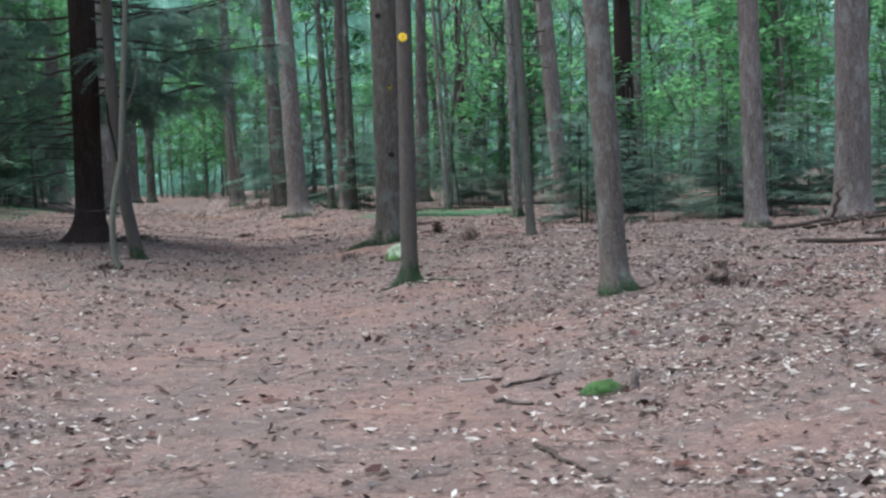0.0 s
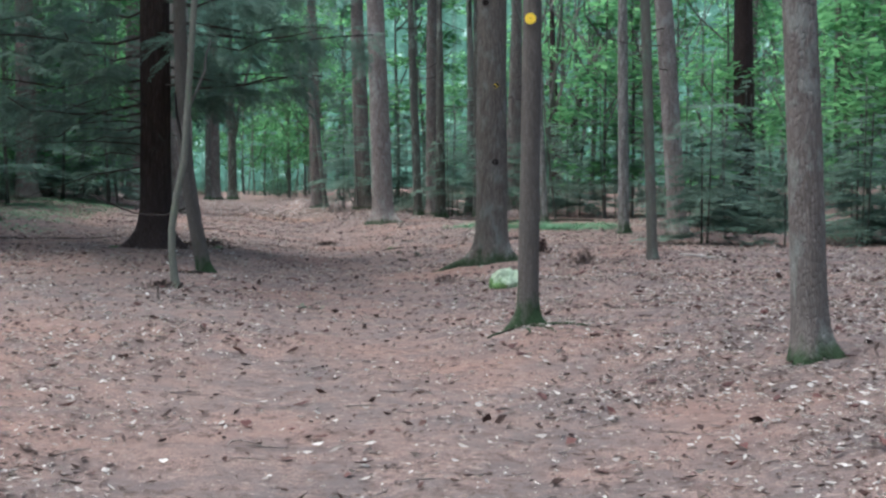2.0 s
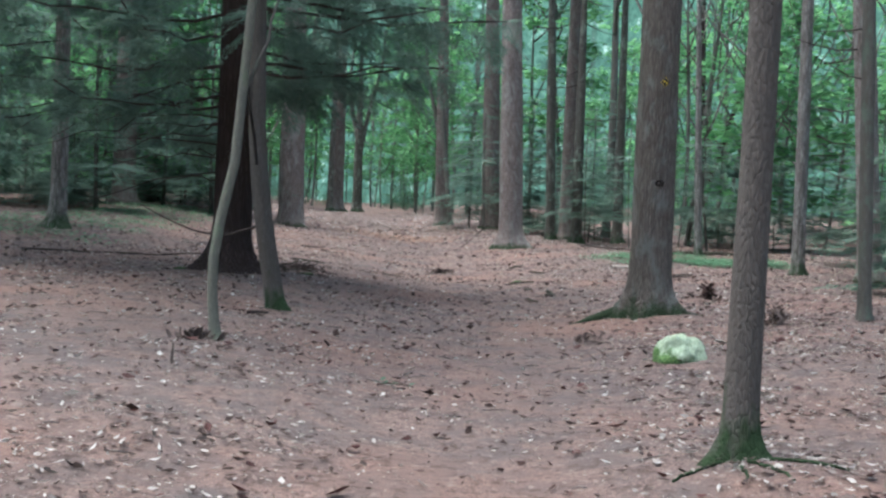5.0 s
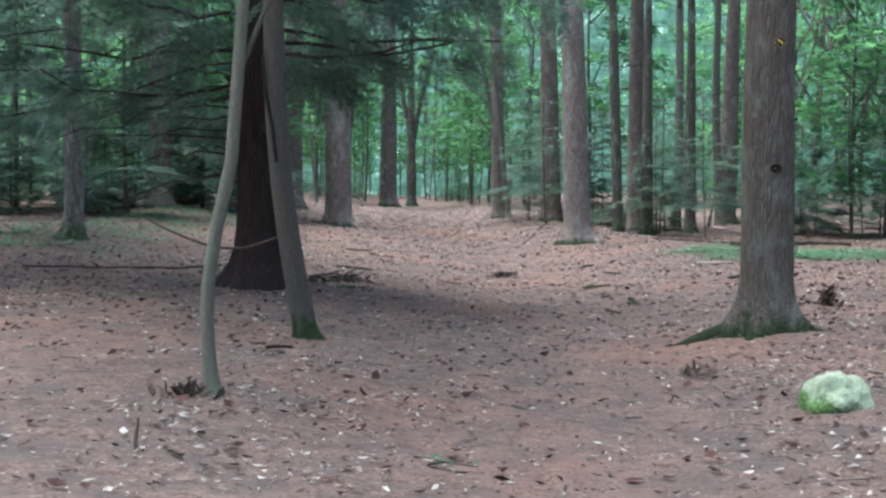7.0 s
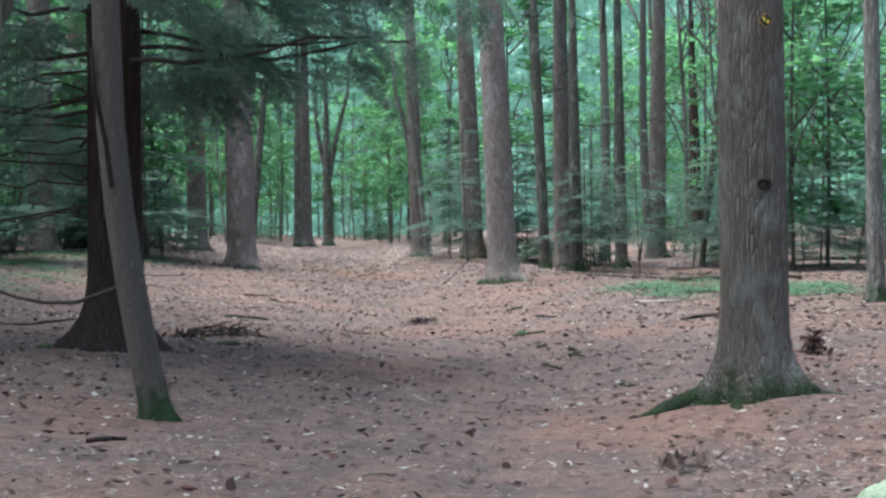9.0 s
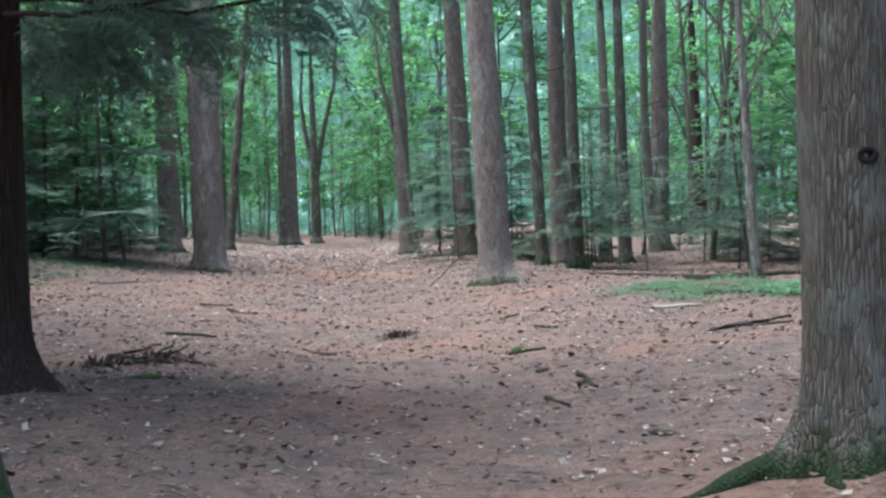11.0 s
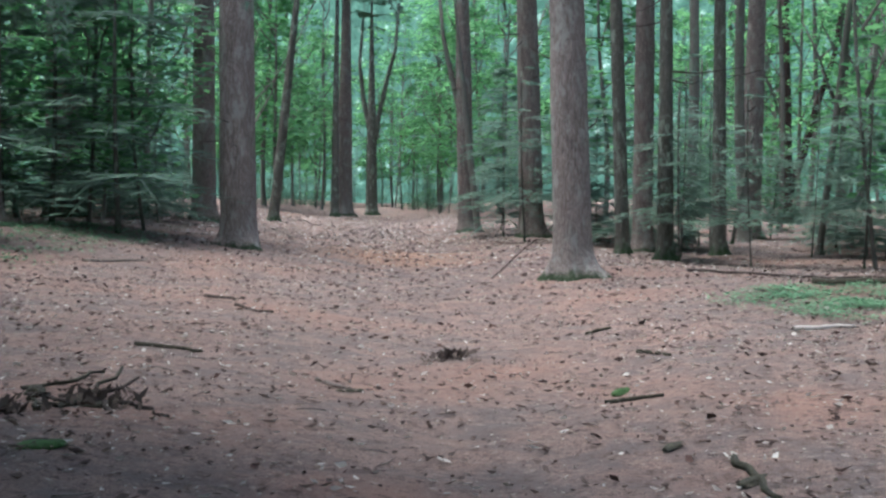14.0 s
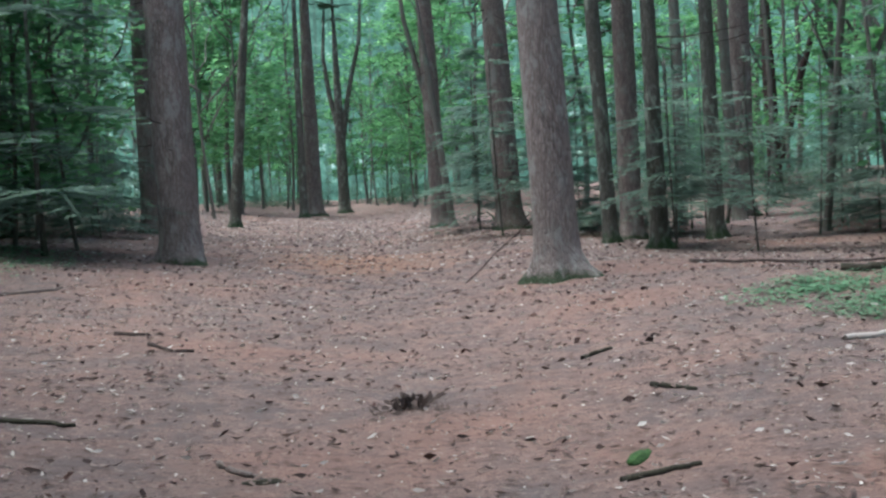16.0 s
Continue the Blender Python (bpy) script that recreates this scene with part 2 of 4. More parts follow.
def build_ground():
    xs = steps([(-700, -60, 14), (-60, -16, 40), (-16, 8, 150), (8, 30, 24), (30, 700, 14)])
    ys = steps([(-700, -8, 12), (-8, 3, 20), (3, 48, 270), (48, 140, 110), (140, 700, 14)])
    vs = [(x, y, ground_z(x, y) + 0.012 * noise.noise((x * 6, y * 6, 7.0))) for y in ys for x in xs]
    n = len(xs)
    fs = [(j * n + i, j * n + i + 1, (j + 1) * n + i + 1, (j + 1) * n + i) for j in range(len(ys) - 1) for i in range(n - 1)]
    ob = put("ground", mesh("ground", vs, fs, True), M_GROUND)
    tagged(ob, "forest floor of reddish-brown pine needles and leaf litter", "ground", kind="structure")


build_ground()


# ---- wood ----
class Shell:
    """Collects vertices and faces of tubes and leaves for one mesh."""

    def __init__(self):
        self.v, self.f = [], []

    def tube(self, pts, radii, sides=8, seed=0.0, rough=0.0, flare=None, cap=True):
        start = len(self.v)
        n = len(pts)
        for i, (p, r) in enumerate(zip(pts, radii)):
            p = Vector(p)
            q = Vector(pts[min(i + 1, n - 1)]) - Vector(pts[max(i - 1, 0)])
            q.normalize()
            u = q.orthogonal() if abs(q.z) < 0.9 else Vector((1, 0, 0)) - q * q.x
            u.normalize()
            w = q.cross(u)
            for j in range(sides):
                a = 2 * math.pi * j / sides
                k = r * (1 + rough * noise.noise((math.cos(a) * 1.3 + seed, math.sin(a) * 1.3, p.z * 0.8 + i * 0.01)))
                if flare:
                    k *= flare(a, p.z)
                self.v.append(tuple(p + u * (k * math.cos(a)) + w * (k * math.sin(a))))
        for i in range(n - 1):
            for j in range(sides):
                a, b = start + i * sides + j, start + i * sides + (j + 1) % sides
                self.f.append((a, b, b + sides, a + sides))
        if cap:
            self.f.append(tuple(start + (n - 1) * sides + j for j in range(sides)))
        return self

    def quad(self, a, b, c, d):
        k = len(self.v)
        self.v += [tuple(a), tuple(b), tuple(c), tuple(d)]
        self.f.append((k, k + 1, k + 2, k + 3))

    def mesh(self, name, smooth=True):
        return mesh(name, self.v, self.f, smooth)


def trunk_mesh(d0, d5, lean, height, roots, seed, sides=28, bend=0.0, foot=0.45, broken=False, wave=0.55, rise=1.0, bow=8):
    """A trunk from below the ground up; d0, d5: widths above the root flare and 5 m up; roots: (degrees, reach)."""
    sh = Shell()
    zs = [-0.35, -0.12, 0.0, 0.06, 0.13, 0.22, 0.34, 0.5, 0.75, 1.1, 1.6, 2.2, 3.0, 4.0, 5.0]
    zs = [z for z in zs if z < height] + list(np.linspace(max(6.0, min(height, 5.2)), height, 8) if height > 6 else [height])
    pts, rad = [], []
    for z in zs:
        k = bend * math.sin(max(0.0, min(z, bow)) * wave)
        pts.append((lean[0] * z + k, lean[1] * z + k * 0.3, z))
        r = d0 / 2 + (d5 - d0) / 2 * min(z, 5) / 5 if z < 5 else d5 / 2 * (1 - 0.93 * (z - 5) / max(height - 5, 1))
        r = max(r, 0.02)
        if broken and z > height - 0.4:
            r *= 0.7
        rad.append(r * (1 + foot * math.exp(-max(z, 0) / (0.2 * (0.4 + d0)))))

    def flare(a, z):
        s = 1.0
        for deg, reach in roots:
            d = (a - radians(deg) + math.pi) % (2 * math.pi) - math.pi
            s += reach * math.exp(-(d / 0.33) ** 2) * math.exp(-max(z, 0) / (rise * (0.05 + 0.15 * d0)))
        return s

    sh.tube(pts, rad, sides, seed, 0.07, flare)
    return sh


RNG = random.Random(7)


def spray(sh, root, way, up, length, width, n=9, droop=0.25, leaf=0.03, rng=RNG, subs=(0.35, 0.65)):
    """A flat evergreen bough: side twigs to both sides of a stem, each a row of narrow needle tufts."""
    way, up = Vector(way).normalized(), Vector(up)
    side = way.cross(up).normalized()
    up = side.cross(way)
    p0 = Vector(root)
    for i in range(n):
        s = (i + 0.6) / n
        p = p0 + way * (length * s) - Vector((0, 0, droop * length * s * s))
        l = width * (1 - 0.75 * s) * rng.uniform(0.7, 1.2)
        for sg in (-1, 1):
            tip = p + side * (sg * l) + way * (l * rng.uniform(0.5, 0.9)) - Vector((0, 0, rng.uniform(0, 0.3) * l))
            ax = (tip - p)
            m = p + ax * 0.5 + up * rng.uniform(-0.02, 0.04)
            cr = ax.cross(up).normalized() * leaf * rng.uniform(0.8, 1.5)
            sh.quad(p - cr * 0.5, m - cr, tip, m + cr)
            for q in subs:
                b = p + ax * q
                for s2 in (-1, 1):
                    t2 = b + ax * 0.26 + cr.normalized() * (s2 * l * 0.3)
                    c2 = (t2 - b).cross(up).normalized() * leaf * 0.6
                    sh.quad(b, (b + t2) / 2 - c2, t2, (b + t2) / 2 + c2)
    tip = p0 + way * length - Vector((0, 0, droop * length))
    c = side * leaf
    sh.quad(p0, (p0 + tip) / 2 - c + Vector((0, 0, droop * length * 0.25)), tip, (p0 + tip) / 2 + c + Vector((0, 0, droop * length * 0.25)))


def hemlock_foliage(height, radius, low, boughs, seed, n=7, leaf=0.035):
    rng = random.Random(seed)
    sh = Shell()
    for i in range(boughs):
        z = low + (height - low) * (rng.random() ** 1.25)
        r = radius * (1 - 0.85 * (z - low) / (height - low)) * rng.uniform(0.5, 1.15)
        a = rng.uniform(0, 2 * math.pi)
        w = Vector((math.cos(a), math.sin(a), rng.uniform(-0.12, 0.2)))
        spray(sh, w * (0.12 * r) + Vector((0, 0, z)), w, (0, 0, 1), r, 0.42 * r + 0.1, n, rng.uniform(0.1, 0.35), leaf, rng)
    return sh.mesh("needle_sprays", False)


def leaf_layer(sh, rng, centre, rx, ry, count, size):
    """A loose flat layer of broad leaves."""
    for _ in range(count):
        a, r = rng.uniform(0, 2 * math.pi), math.sqrt(rng.random())
        p = Vector(centre) + Vector((rx * r * math.cos(a), ry * r * math.sin(a), rng.gauss(0, 0.16) - 0.12 * r * r * rx))
        h = rng.uniform(0, 2 * math.pi)
        s = size * rng.uniform(0.6, 1.3)
        d = Vector((math.cos(h), math.sin(h), rng.uniform(-0.5, 0.15))) * s
        w = Vector((-math.sin(h), math.cos(h), rng.uniform(-0.4, 0.4))) * s * 0.42
        sh.quad(p, p + d * 0.45 - w, p + d, p + d * 0.45 + w)


def broad_crown(seed, low, high, radius, layers, per, size):
    rng = random.Random(seed)
    sh = Shell()
    for _ in range(layers):
        z = rng.uniform(low, high)
        f = 0.55 + 0.45 * math.sin(math.pi * (z - low) / (high - low))
        a, r = rng.uniform(0, 2 * math.pi), radius * f * math.sqrt(rng.random())
        leaf_layer(sh, rng, (r * math.cos(a), r * math.sin(a), z), rng.uniform(0.5, 1.3), rng.uniform(0.4, 1.0), per, size)
    return sh.mesh("leaf_layers", False)


PINE_TOPS = []
for s in range(3):
    rng = random.Random(40 + s)
    sh = Shell()
    for i in range(46):
        z = rng.uniform(12.5, 22)
        r = rng.uniform(1.2, 3.2) * (1 - 0.6 * (z - 12.5) / 9.5)
        a = rng.uniform(0, 2 * math.pi)
        w = Vector((math.cos(a), math.sin(a), rng.uniform(0.0, 0.35)))
        spray(sh, w * 0.1 + Vector((0, 0, z)), w, (0, 0, 1), r, 0.5 * r, 6, 0.1, 0.11, rng)
    PINE_TOPS.append(sh.mesh("pine_needle_tufts", False))


def tree(kind, x, y, d0, d5, lean, label, material, height=22.0, roots=((20, 0.5), (140, 0.4), (255, 0.5)), crown=True, bend=0.0,
         foot=0.45, sides=28, seed=None, broken=False, category="tree", group="", wave=0.55, rise=1.0, bow=8):
    base = (x, y, ground_z(x, y))
    root = new(kind)
    root.location = base
    seed = x * 1.7 + y * 0.31 if seed is None else seed
    sh = trunk_mesh(d0, d5, lean, height, roots, seed, sides, bend, foot, broken, wave, rise, bow)
    sh.v = [(px, py, pz + (ground_z(x + px, y + py) - base[2] - 0.22 * max(0.0, math.hypot(px, py) - d0 * 0.62)) * math.exp(-max(pz, 0) / 0.3)) if pz < 1 else (px, py, pz) for px, py, pz in sh.v]
    put("trunk", sh.mesh("trunk"), material, root)
    if crown:
        c = put("crown", PINE_TOPS[int(abs(seed)) % 3], M_PINELEAF, root)
        c.location = (lean[0] * 17, lean[1] * 17, 0)
        c.rotation_euler = (0, 0, seed)
    tagged(root, label, category, group)
    return root


def limb(parent, pts, r0, r1, material=None, name="branch", sides=8):
    n = len(pts)
    sh = Shell().tube(pts, [r0 + (r1 - r0) * i / (n - 1) for i in range(n)], sides, pts[0][0], 0.15)
    return put(name, sh.mesh(name), material or M_TWIG, parent)


def arc(a, b, sag, n=7, seed=0, wob=0.05):
    rng = random.Random(seed)
    a, b = Vector(a), Vector(b)
    out = []
    for i in range(n):
        s = i / (n - 1)
        p = a.lerp(b, s) + Vector((0, 0, -sag * 4 * s * (1 - s)))
        if 0 < i < n - 1:
            p += Vector((rng.uniform(-wob, wob), rng.uniform(-wob, wob), rng.uniform(-wob, wob)))
        out.append(tuple(p))
    return out


# ---- trees beside the path ----
dark_pine = tree("hemlock_tree", -7.18, 24.15, 0.58, 0.54, (0.004, 0.0), "dark reddish-brown hemlock trunk with flared roots beside the path", M_DARK, 20,
                 ((-15, 1.1), (60, 0.4), (188, 1.25), (255, 0.35), (300, 0.5)), foot=0.42, sides=40, rise=1.7)
lean_tree = tree("young_tree", -5.36, 20.5, 0.225, 0.19, (-0.012, -0.02), "leaning grey-brown young tree with a mossy foot", M_THIN, 11,
                 ((-25, 1.0), (210, 0.3)), crown=False, foot=0.2, sides=20, bend=-0.27, wave=0.6, bow=2.6)
slim_tree = tree("sapling", -4.68, 16.3, 0.094, 0.07, (0.07, 0.02), "slim pale grey-green sapling with a slight bend", M_SLIM, 9.0,
                 ((-15, 0.9), (180, 0.3)), crown=False, foot=0.3, sides=14, bend=-0.09, wave=2.1, bow=1.5)
tree("birch_tree", -12.6, 29.6, 0.34, 0.27, (0.0, 0.0), "pale patchy birch trunk with a mossy foot", M_BIRCH, 18, ((-30, 1.1), (200, 0.9), (265, 0.5)), foot=0.65, sides=36, rise=1.5)
big_pine = tree("pine_tree", -0.87, 21.2, 0.53, 0.45, (-0.004, 0.0), "large pine with furrowed bark and mossy spreading roots", M_PINE_MOSS, 23,
                ((194, 1.1), (335, 1.0), (262, 0.35), (60, 0.8)), foot=0.24, sides=56, rise=1.2)
thin_tree = tree("young_tree", -0.28, 12.45, 0.20, 0.155, (0.011, 0.0), "slender grey-brown young tree with a bright mossy foot", M_THIN, 14,
                 ((215, 1.3), (330, 0.8), (90, 0.5)), foot=0.45, sides=24)
tree("young_tree", 1.82, 9.95, 0.27, 0.225, (-0.046, 0.006), "grey-brown young tree with a dark damp foot", M_DAMP, 15, ((240, 0.7), (330, 0.6)), foot=0.35, sides=24)
tree("pine_tree", 5.85, 21.4, 0.40, 0.36, (-0.02, 0.0), "straight brown pine trunk at the edge of the undergrowth", M_PINE, 20)
tree("pine_tree", 8.3, 23.6, 0.72, 0.62, (0.008, 0.0), "thick brown pine trunk beside fallen branches", M_PINE, 22)
tree("young_tree", 1.7, 21.5, 0.17, 0.15, (-0.035, 0.0), "thin grey-brown young tree standing in the leaf litter", M_GREY, 13, sides=16, foot=0.25)
tree("pine_tree", 3.1, 30.5, 0.44, 0.40, (-0.07, 0.006), "brown pine trunk rising out of young hemlocks", M_PINE, 20)
tree("pine_tree", -4.75, 40.3, 0.63, 0.57, (-0.035, -0.003), "large straight pine with plated grey-brown bark", M_PINE, 24, ((262, 0.5), (335, 1.1), (200, 0.8), (20, 0.6)), foot=0.34, sides=44)
tree("pine_tree", -12.3, 45.3, 0.78, 0.72, (-0.012, 0.0), "large straight pine with plated bark and a spread root", M_PINE, 24, ((-35, 1.0), (200, 0.5)), foot=0.2, sides=36)
tree("pine_tree", -7.6, 58.0, 0.76, 0.66, (-0.032, 0.0), "brown pine trunk with low dead branches", M_PINE_SHADED, 23)
far_pine = tree("pine_tree", -10.8, 65.0, 0.58, 0.56, (-0.025, 0.0), "brown pine trunk beside the far path", M_PINE_SHADED, 23)
tree("young_tree", -10.05, 63.0, 0.24, 0.18, (-0.11, -0.01), "grey young tree leaning against a pine", M_GREY, 9, crown=False, sides=14)
tree("pine_tree", -4.05, 51.0, 0.50, 0.47, (0.0, 0.0), "dark brown pine trunk behind a lichen-grey snag", M_PINE_SHADED, 21)
tree("snag", -3.4, 46.4, 0.36, 0.26, (-0.008, 0.0), "lichen-spotted dead trunk with peeling bark", M_SNAG, 12, ((-30, 0.8), (220, 0.6)), crown=False, foot=0.4)
tree("young_tree", -4.42, 49.0, 0.33, 0.29, (-0.036, 0.0), "greenish-grey trunk with a mossy foot", M_SNAG, 14, foot=0.3)
tree("young_tree", -2.25, 50.0, 0.36, 0.28, (-0.009, 0.0), "greenish-grey furrowed trunk among saplings", M_SNAG, 15, foot=0.4)
tree("pine_tree", -1.1, 62.0, 0.72, 0.62, (0.018, 0.0), "reddish-brown pine trunk with broken branch stubs", M_PINE_SHADED, 22)
tree("young_tree", 0.1, 51.0, 0.17, 0.16, (0.10, -0.01), "pale slim trunk leaning sideways", M_GREY, 11, crown=False, sides=14)
tree("birch_tree", 0.15, 38.3, 0.20, 0.13, (-0.043, 0.004), "slim pale birch trunk with broken stubs", M_BIRCH, 10, crown=False, sides=16)
dark_fork = tree("young_tree", 1.2, 80.0, 0.62, 0.55, (-0.02, 0.0), "dark forked trunk in the far undergrowth", M_DARK, 16)
tree("pine_tree", -17.5, 56.8, 0.72, 0.66, (0.0, 0.0), "brown pine trunk at the edge of the dark hemlocks", M_PINE_SHADED, 22)
tree("pine_tree", -17.1, 43.4, 0.70, 0.64, (0.003, 0.0), "grey-brown pine trunk in the shade of hemlocks", M_PINE_SHADED, 22)
tree("pine_tree", -20.42, 53.3, 0.84, 0.78, (0.0, 0.0), "shaded pine trunk among dark hemlocks", M_PINE_SHADED, 22)
tree("young_tree", -21.2, 85.0, 0.40, 0.34, (0.01, 0.0), "grey trunk with a mossy foot beside the far path", M_SNAG, 18)
tree("pine_tree", -22.0, 90.0, 0.85, 0.75, (0.004, 0.0), "thick brown trunk beside the far path", M_PINE_SHADED, 22)
tree("young_tree", -18.4, 66.3, 0.40, 0.33, (0.10, 0.03), "grey trunk leaning towards the path", M_SNAG, 15)
far_crooked = tree("young_tree", -23.9, 104.0, 0.75, 0.62, (-0.005, 0.0), "crooked grey tree at the end of the path", M_SNAG, 16)
tree("pine_tree", 5.7, 37.6, 0.58, 0.54, (-0.012, 0.0), "dark brown pine trunk behind young hemlocks", M_DARK, 21)
tree("birch_tree", 2.05, 33.1, 0.27, 0.24, (-0.012, 0.0), "pale blotched birch trunk in undergrowth", M_BIRCH, 15)
tree("snag", -1.75, 57.5, 0.10, 0.08, (0.17, 0.0), "dark broken leaning snag with a pale torn tip", M_SNAG, 3.3, ((0, 0.3),), crown=False, foot=0.2, sides=12, broken=True)

# ---- undergrowth and far woods ----
HEMS = [hemlock_foliage(3.6, 1.7, 0.25, 42, 1, 8, 0.031), hemlock_foliage(5.5, 2.1, 0.5, 60, 2, 7, 0.036), hemlock_foliage(9.5, 2.8, 0.8, 76, 3, 8, 0.036), hemlock_foliage(2.2, 1.3, 0.15, 36, 4, 8, 0.027)]
HEM_TRUNKS = [trunk_mesh(0.04, 0.012, (0.02, 0), 3.2, (), 1, 8, 0.04).mesh("trunk"), trunk_mesh(0.048, 0.012, (0.02, 0.01), 4.6, (), 2, 8, 0.07).mesh("trunk"),
              trunk_mesh(0.12, 0.06, (0.01, 0), 8.3, (), 3, 8, 0.06).mesh("trunk"), trunk_mesh(0.04, 0.02, (0, 0), 2.1, (), 4, 8).mesh("trunk")]
CROWNS = [broad_crown(11, 2.2, 15, 3.0, 55, 44, 0.315), broad_crown(12, 3.5, 18, 3.4, 58, 44, 0.35), broad_crown(13, 1.2, 10, 2.4, 44, 44, 0.26)]


def branchy(d0, d5, lean, height, seed, bend):
    """A slim trunk with a few rising limbs."""
    sh = trunk_mesh(d0, d5, lean, height, (), seed, 10, bend)
    rng = random.Random(seed)
    for _ in range(7):
        z = rng.uniform(0.22, 0.85) * height
        a, l = rng.uniform(0, 6.28), rng.uniform(0.8, 2.4)
        x, y = lean[0] * z, lean[1] * z
        r = 0.11 * d0 + 0.01
        sh.tube([(x, y, z), (x + l * 0.4 * math.cos(a), y + l * 0.4 * math.sin(a), z + l * 0.35), (x + l * 0.75 * math.cos(a + 0.3), y + l * 0.75 * math.sin(a + 0.3), z + l * 0.95),
                 (x + l * math.cos(a + 0.2), y + l * math.sin(a + 0.2), z + l * 1.5)], [r * 1.6, r * 1.3, r, r * 0.5], 5, seed, 0.2)
    return sh.mesh("trunk")


BROAD_TRUNKS = [branchy(0.18, 0.13, (0.02, 0), 13, 5, 0.12), branchy(0.26, 0.2, (-0.03, 0), 15, 6, 0.15), branchy(0.10, 0.07, (0.06, 0), 9, 7, 0.16)]


SPARSE = hemlock_foliage(5.2, 1.9, 1.0, 28, 9, 9, 0.027)
SHRUB = broad_crown(14, 0.25, 2.3, 1.5, 26, 34, 0.15)
SHRUB_STEM = trunk_mesh(0.04, 0.02, (0.1, 0), 2.0, (), 8, 6).mesh("trunk")


def plain_tree(kind, trunk_me, crown_me, wood, leaves, x, y, turn, size, label, group):
    root = new(kind)
    root.location = (x, y, ground_z(x, y) - 0.03)
    root.rotation_euler = (0, 0, turn)
    root.scale = (size, size, size)
    put("trunk", trunk_me, wood, root)
    put("crown", crown_me, leaves, root)
    return tagged(root, label, "tree", group)


def scatter(count, seed, xr, yr, clear, gap, make):
    rng = random.Random(seed)
    done = []
    for _ in range(count * 30):
        if len(done) >= count:
            break
        x, y = rng.uniform(*xr), rng.uniform(*yr)
        d = x - path_x(y)
        if clear(x, y, d) and all((x - a) ** 2 + (y - b) ** 2 > gap * gap for a, b in done):
            done.append((x, y))
            make(x, y, rng)


def hem(i, label, group):
    def make(x, y, rng):
        j = i[rng.randrange(len(i))]
        plain_tree("hemlock_sapling", HEM_TRUNKS[j], HEMS[j], M_SNAG, M_HEMLOCK, x, y, rng.uniform(0, 6.3), rng.uniform(0.75, 1.2), label, group)
    return make


def broad(i, label, group):
    def make(x, y, rng):
        j = i[rng.randrange(len(i))]
        plain_tree("beech_tree", BROAD_TRUNKS[j], CROWNS[j], M_GREY, M_BEECH, x, y, rng.uniform(0, 6.3), rng.uniform(0.8, 1.25), label, group)
    return make


scatter(26, 21, (2.6, 15), (25.5, 38), lambda x, y, d: x > 3.0 + (y - 26) * 0.02 and d > 5, 1.1,
        hem((0, 3, 3), "young dark-green hemlock sapling with drooping sprays", "hemlock thicket"))
scatter(12, 22, (-1.5, 10), (50, 66), lambda x, y, d: d > 6, 2.0, hem((0, 1), "blue-green hemlock sapling between trunks", "hemlock thicket"))
scatter(24, 23, (-42, -12.5), (35, 74), lambda x, y, d: d < -8.0 - 0.06 * max(0, y - 40) and x < -0.2 * y - 7, 1.9,
        hem((1, 2, 2, 0), "dense dark-green hemlock in deep shade", "dark hemlock stand"))
scatter(12, 25, (-34, -14), (44, 72), lambda x, y, d: x < -3.4 - 0.404 * (y - 20.8) and d < -4, 1.7,
        hem((1, 2, 0, 2), "dense dark-green hemlock in deep shade", "dark hemlock stand"))
scatter(5, 24, (-7, -4), (53, 62), lambda x, y, d: d > 2.5, 1.6, hem((3, 0), "small blue-green hemlock sapling beside a pine", "hemlock thicket"))
scatter(44, 31, (-12, 34), (44, 125), lambda x, y, d: d > 7, 2.6, broad((0, 1, 2, 2), "slim beech with fresh green leaves", "green beech woods"))
scatter(37, 32, (-75, -14), (62, 140), lambda x, y, d: abs(d) > 6 + 0.02 * y, 3.0, broad((0, 1, 2), "slim beech with fresh green leaves", "green beech woods"))
scatter(16, 33, (3, 34), (36, 60), lambda x, y, d: d > 10, 2.4, broad((0, 2, 2), "slim beech with fresh green leaves", "green beech woods"))
scatter(18, 34, (-60, -22), (125, 165), lambda x, y, d: True, 3.5, broad((0, 1, 2), "slim beech with fresh green leaves", "green beech woods"))


scatter(13, 38, (-40, -6), (80, 124), lambda x, y, d: 4.2 < abs(d) < 9, 3.0, broad((0, 1), "slim beech with fresh green leaves beside the far path", "green beech woods"))
for x, y, z in ((-8.6, 59.0, 1.0), (-6.5, 59.5, 1.05), (-9.7, 66.0, 1.1), (-5.6, 57.0, 0.8)):
    plain_tree("hemlock_sapling", HEM_TRUNKS[1], HEMS[1], M_SNAG, M_HEMLOCK, x, y, x * 2, z, "dark-green hemlock sapling close beside a pine", "hemlock thicket")


def shrub(x, y, rng):
    plain_tree("shrub", SHRUB_STEM, SHRUB, M_TWIG, M_SHRUB, x, y, rng.uniform(0, 6.3), rng.uniform(0.6, 1.3), "low green leafy shrub in the far woods", "understorey shrubs")


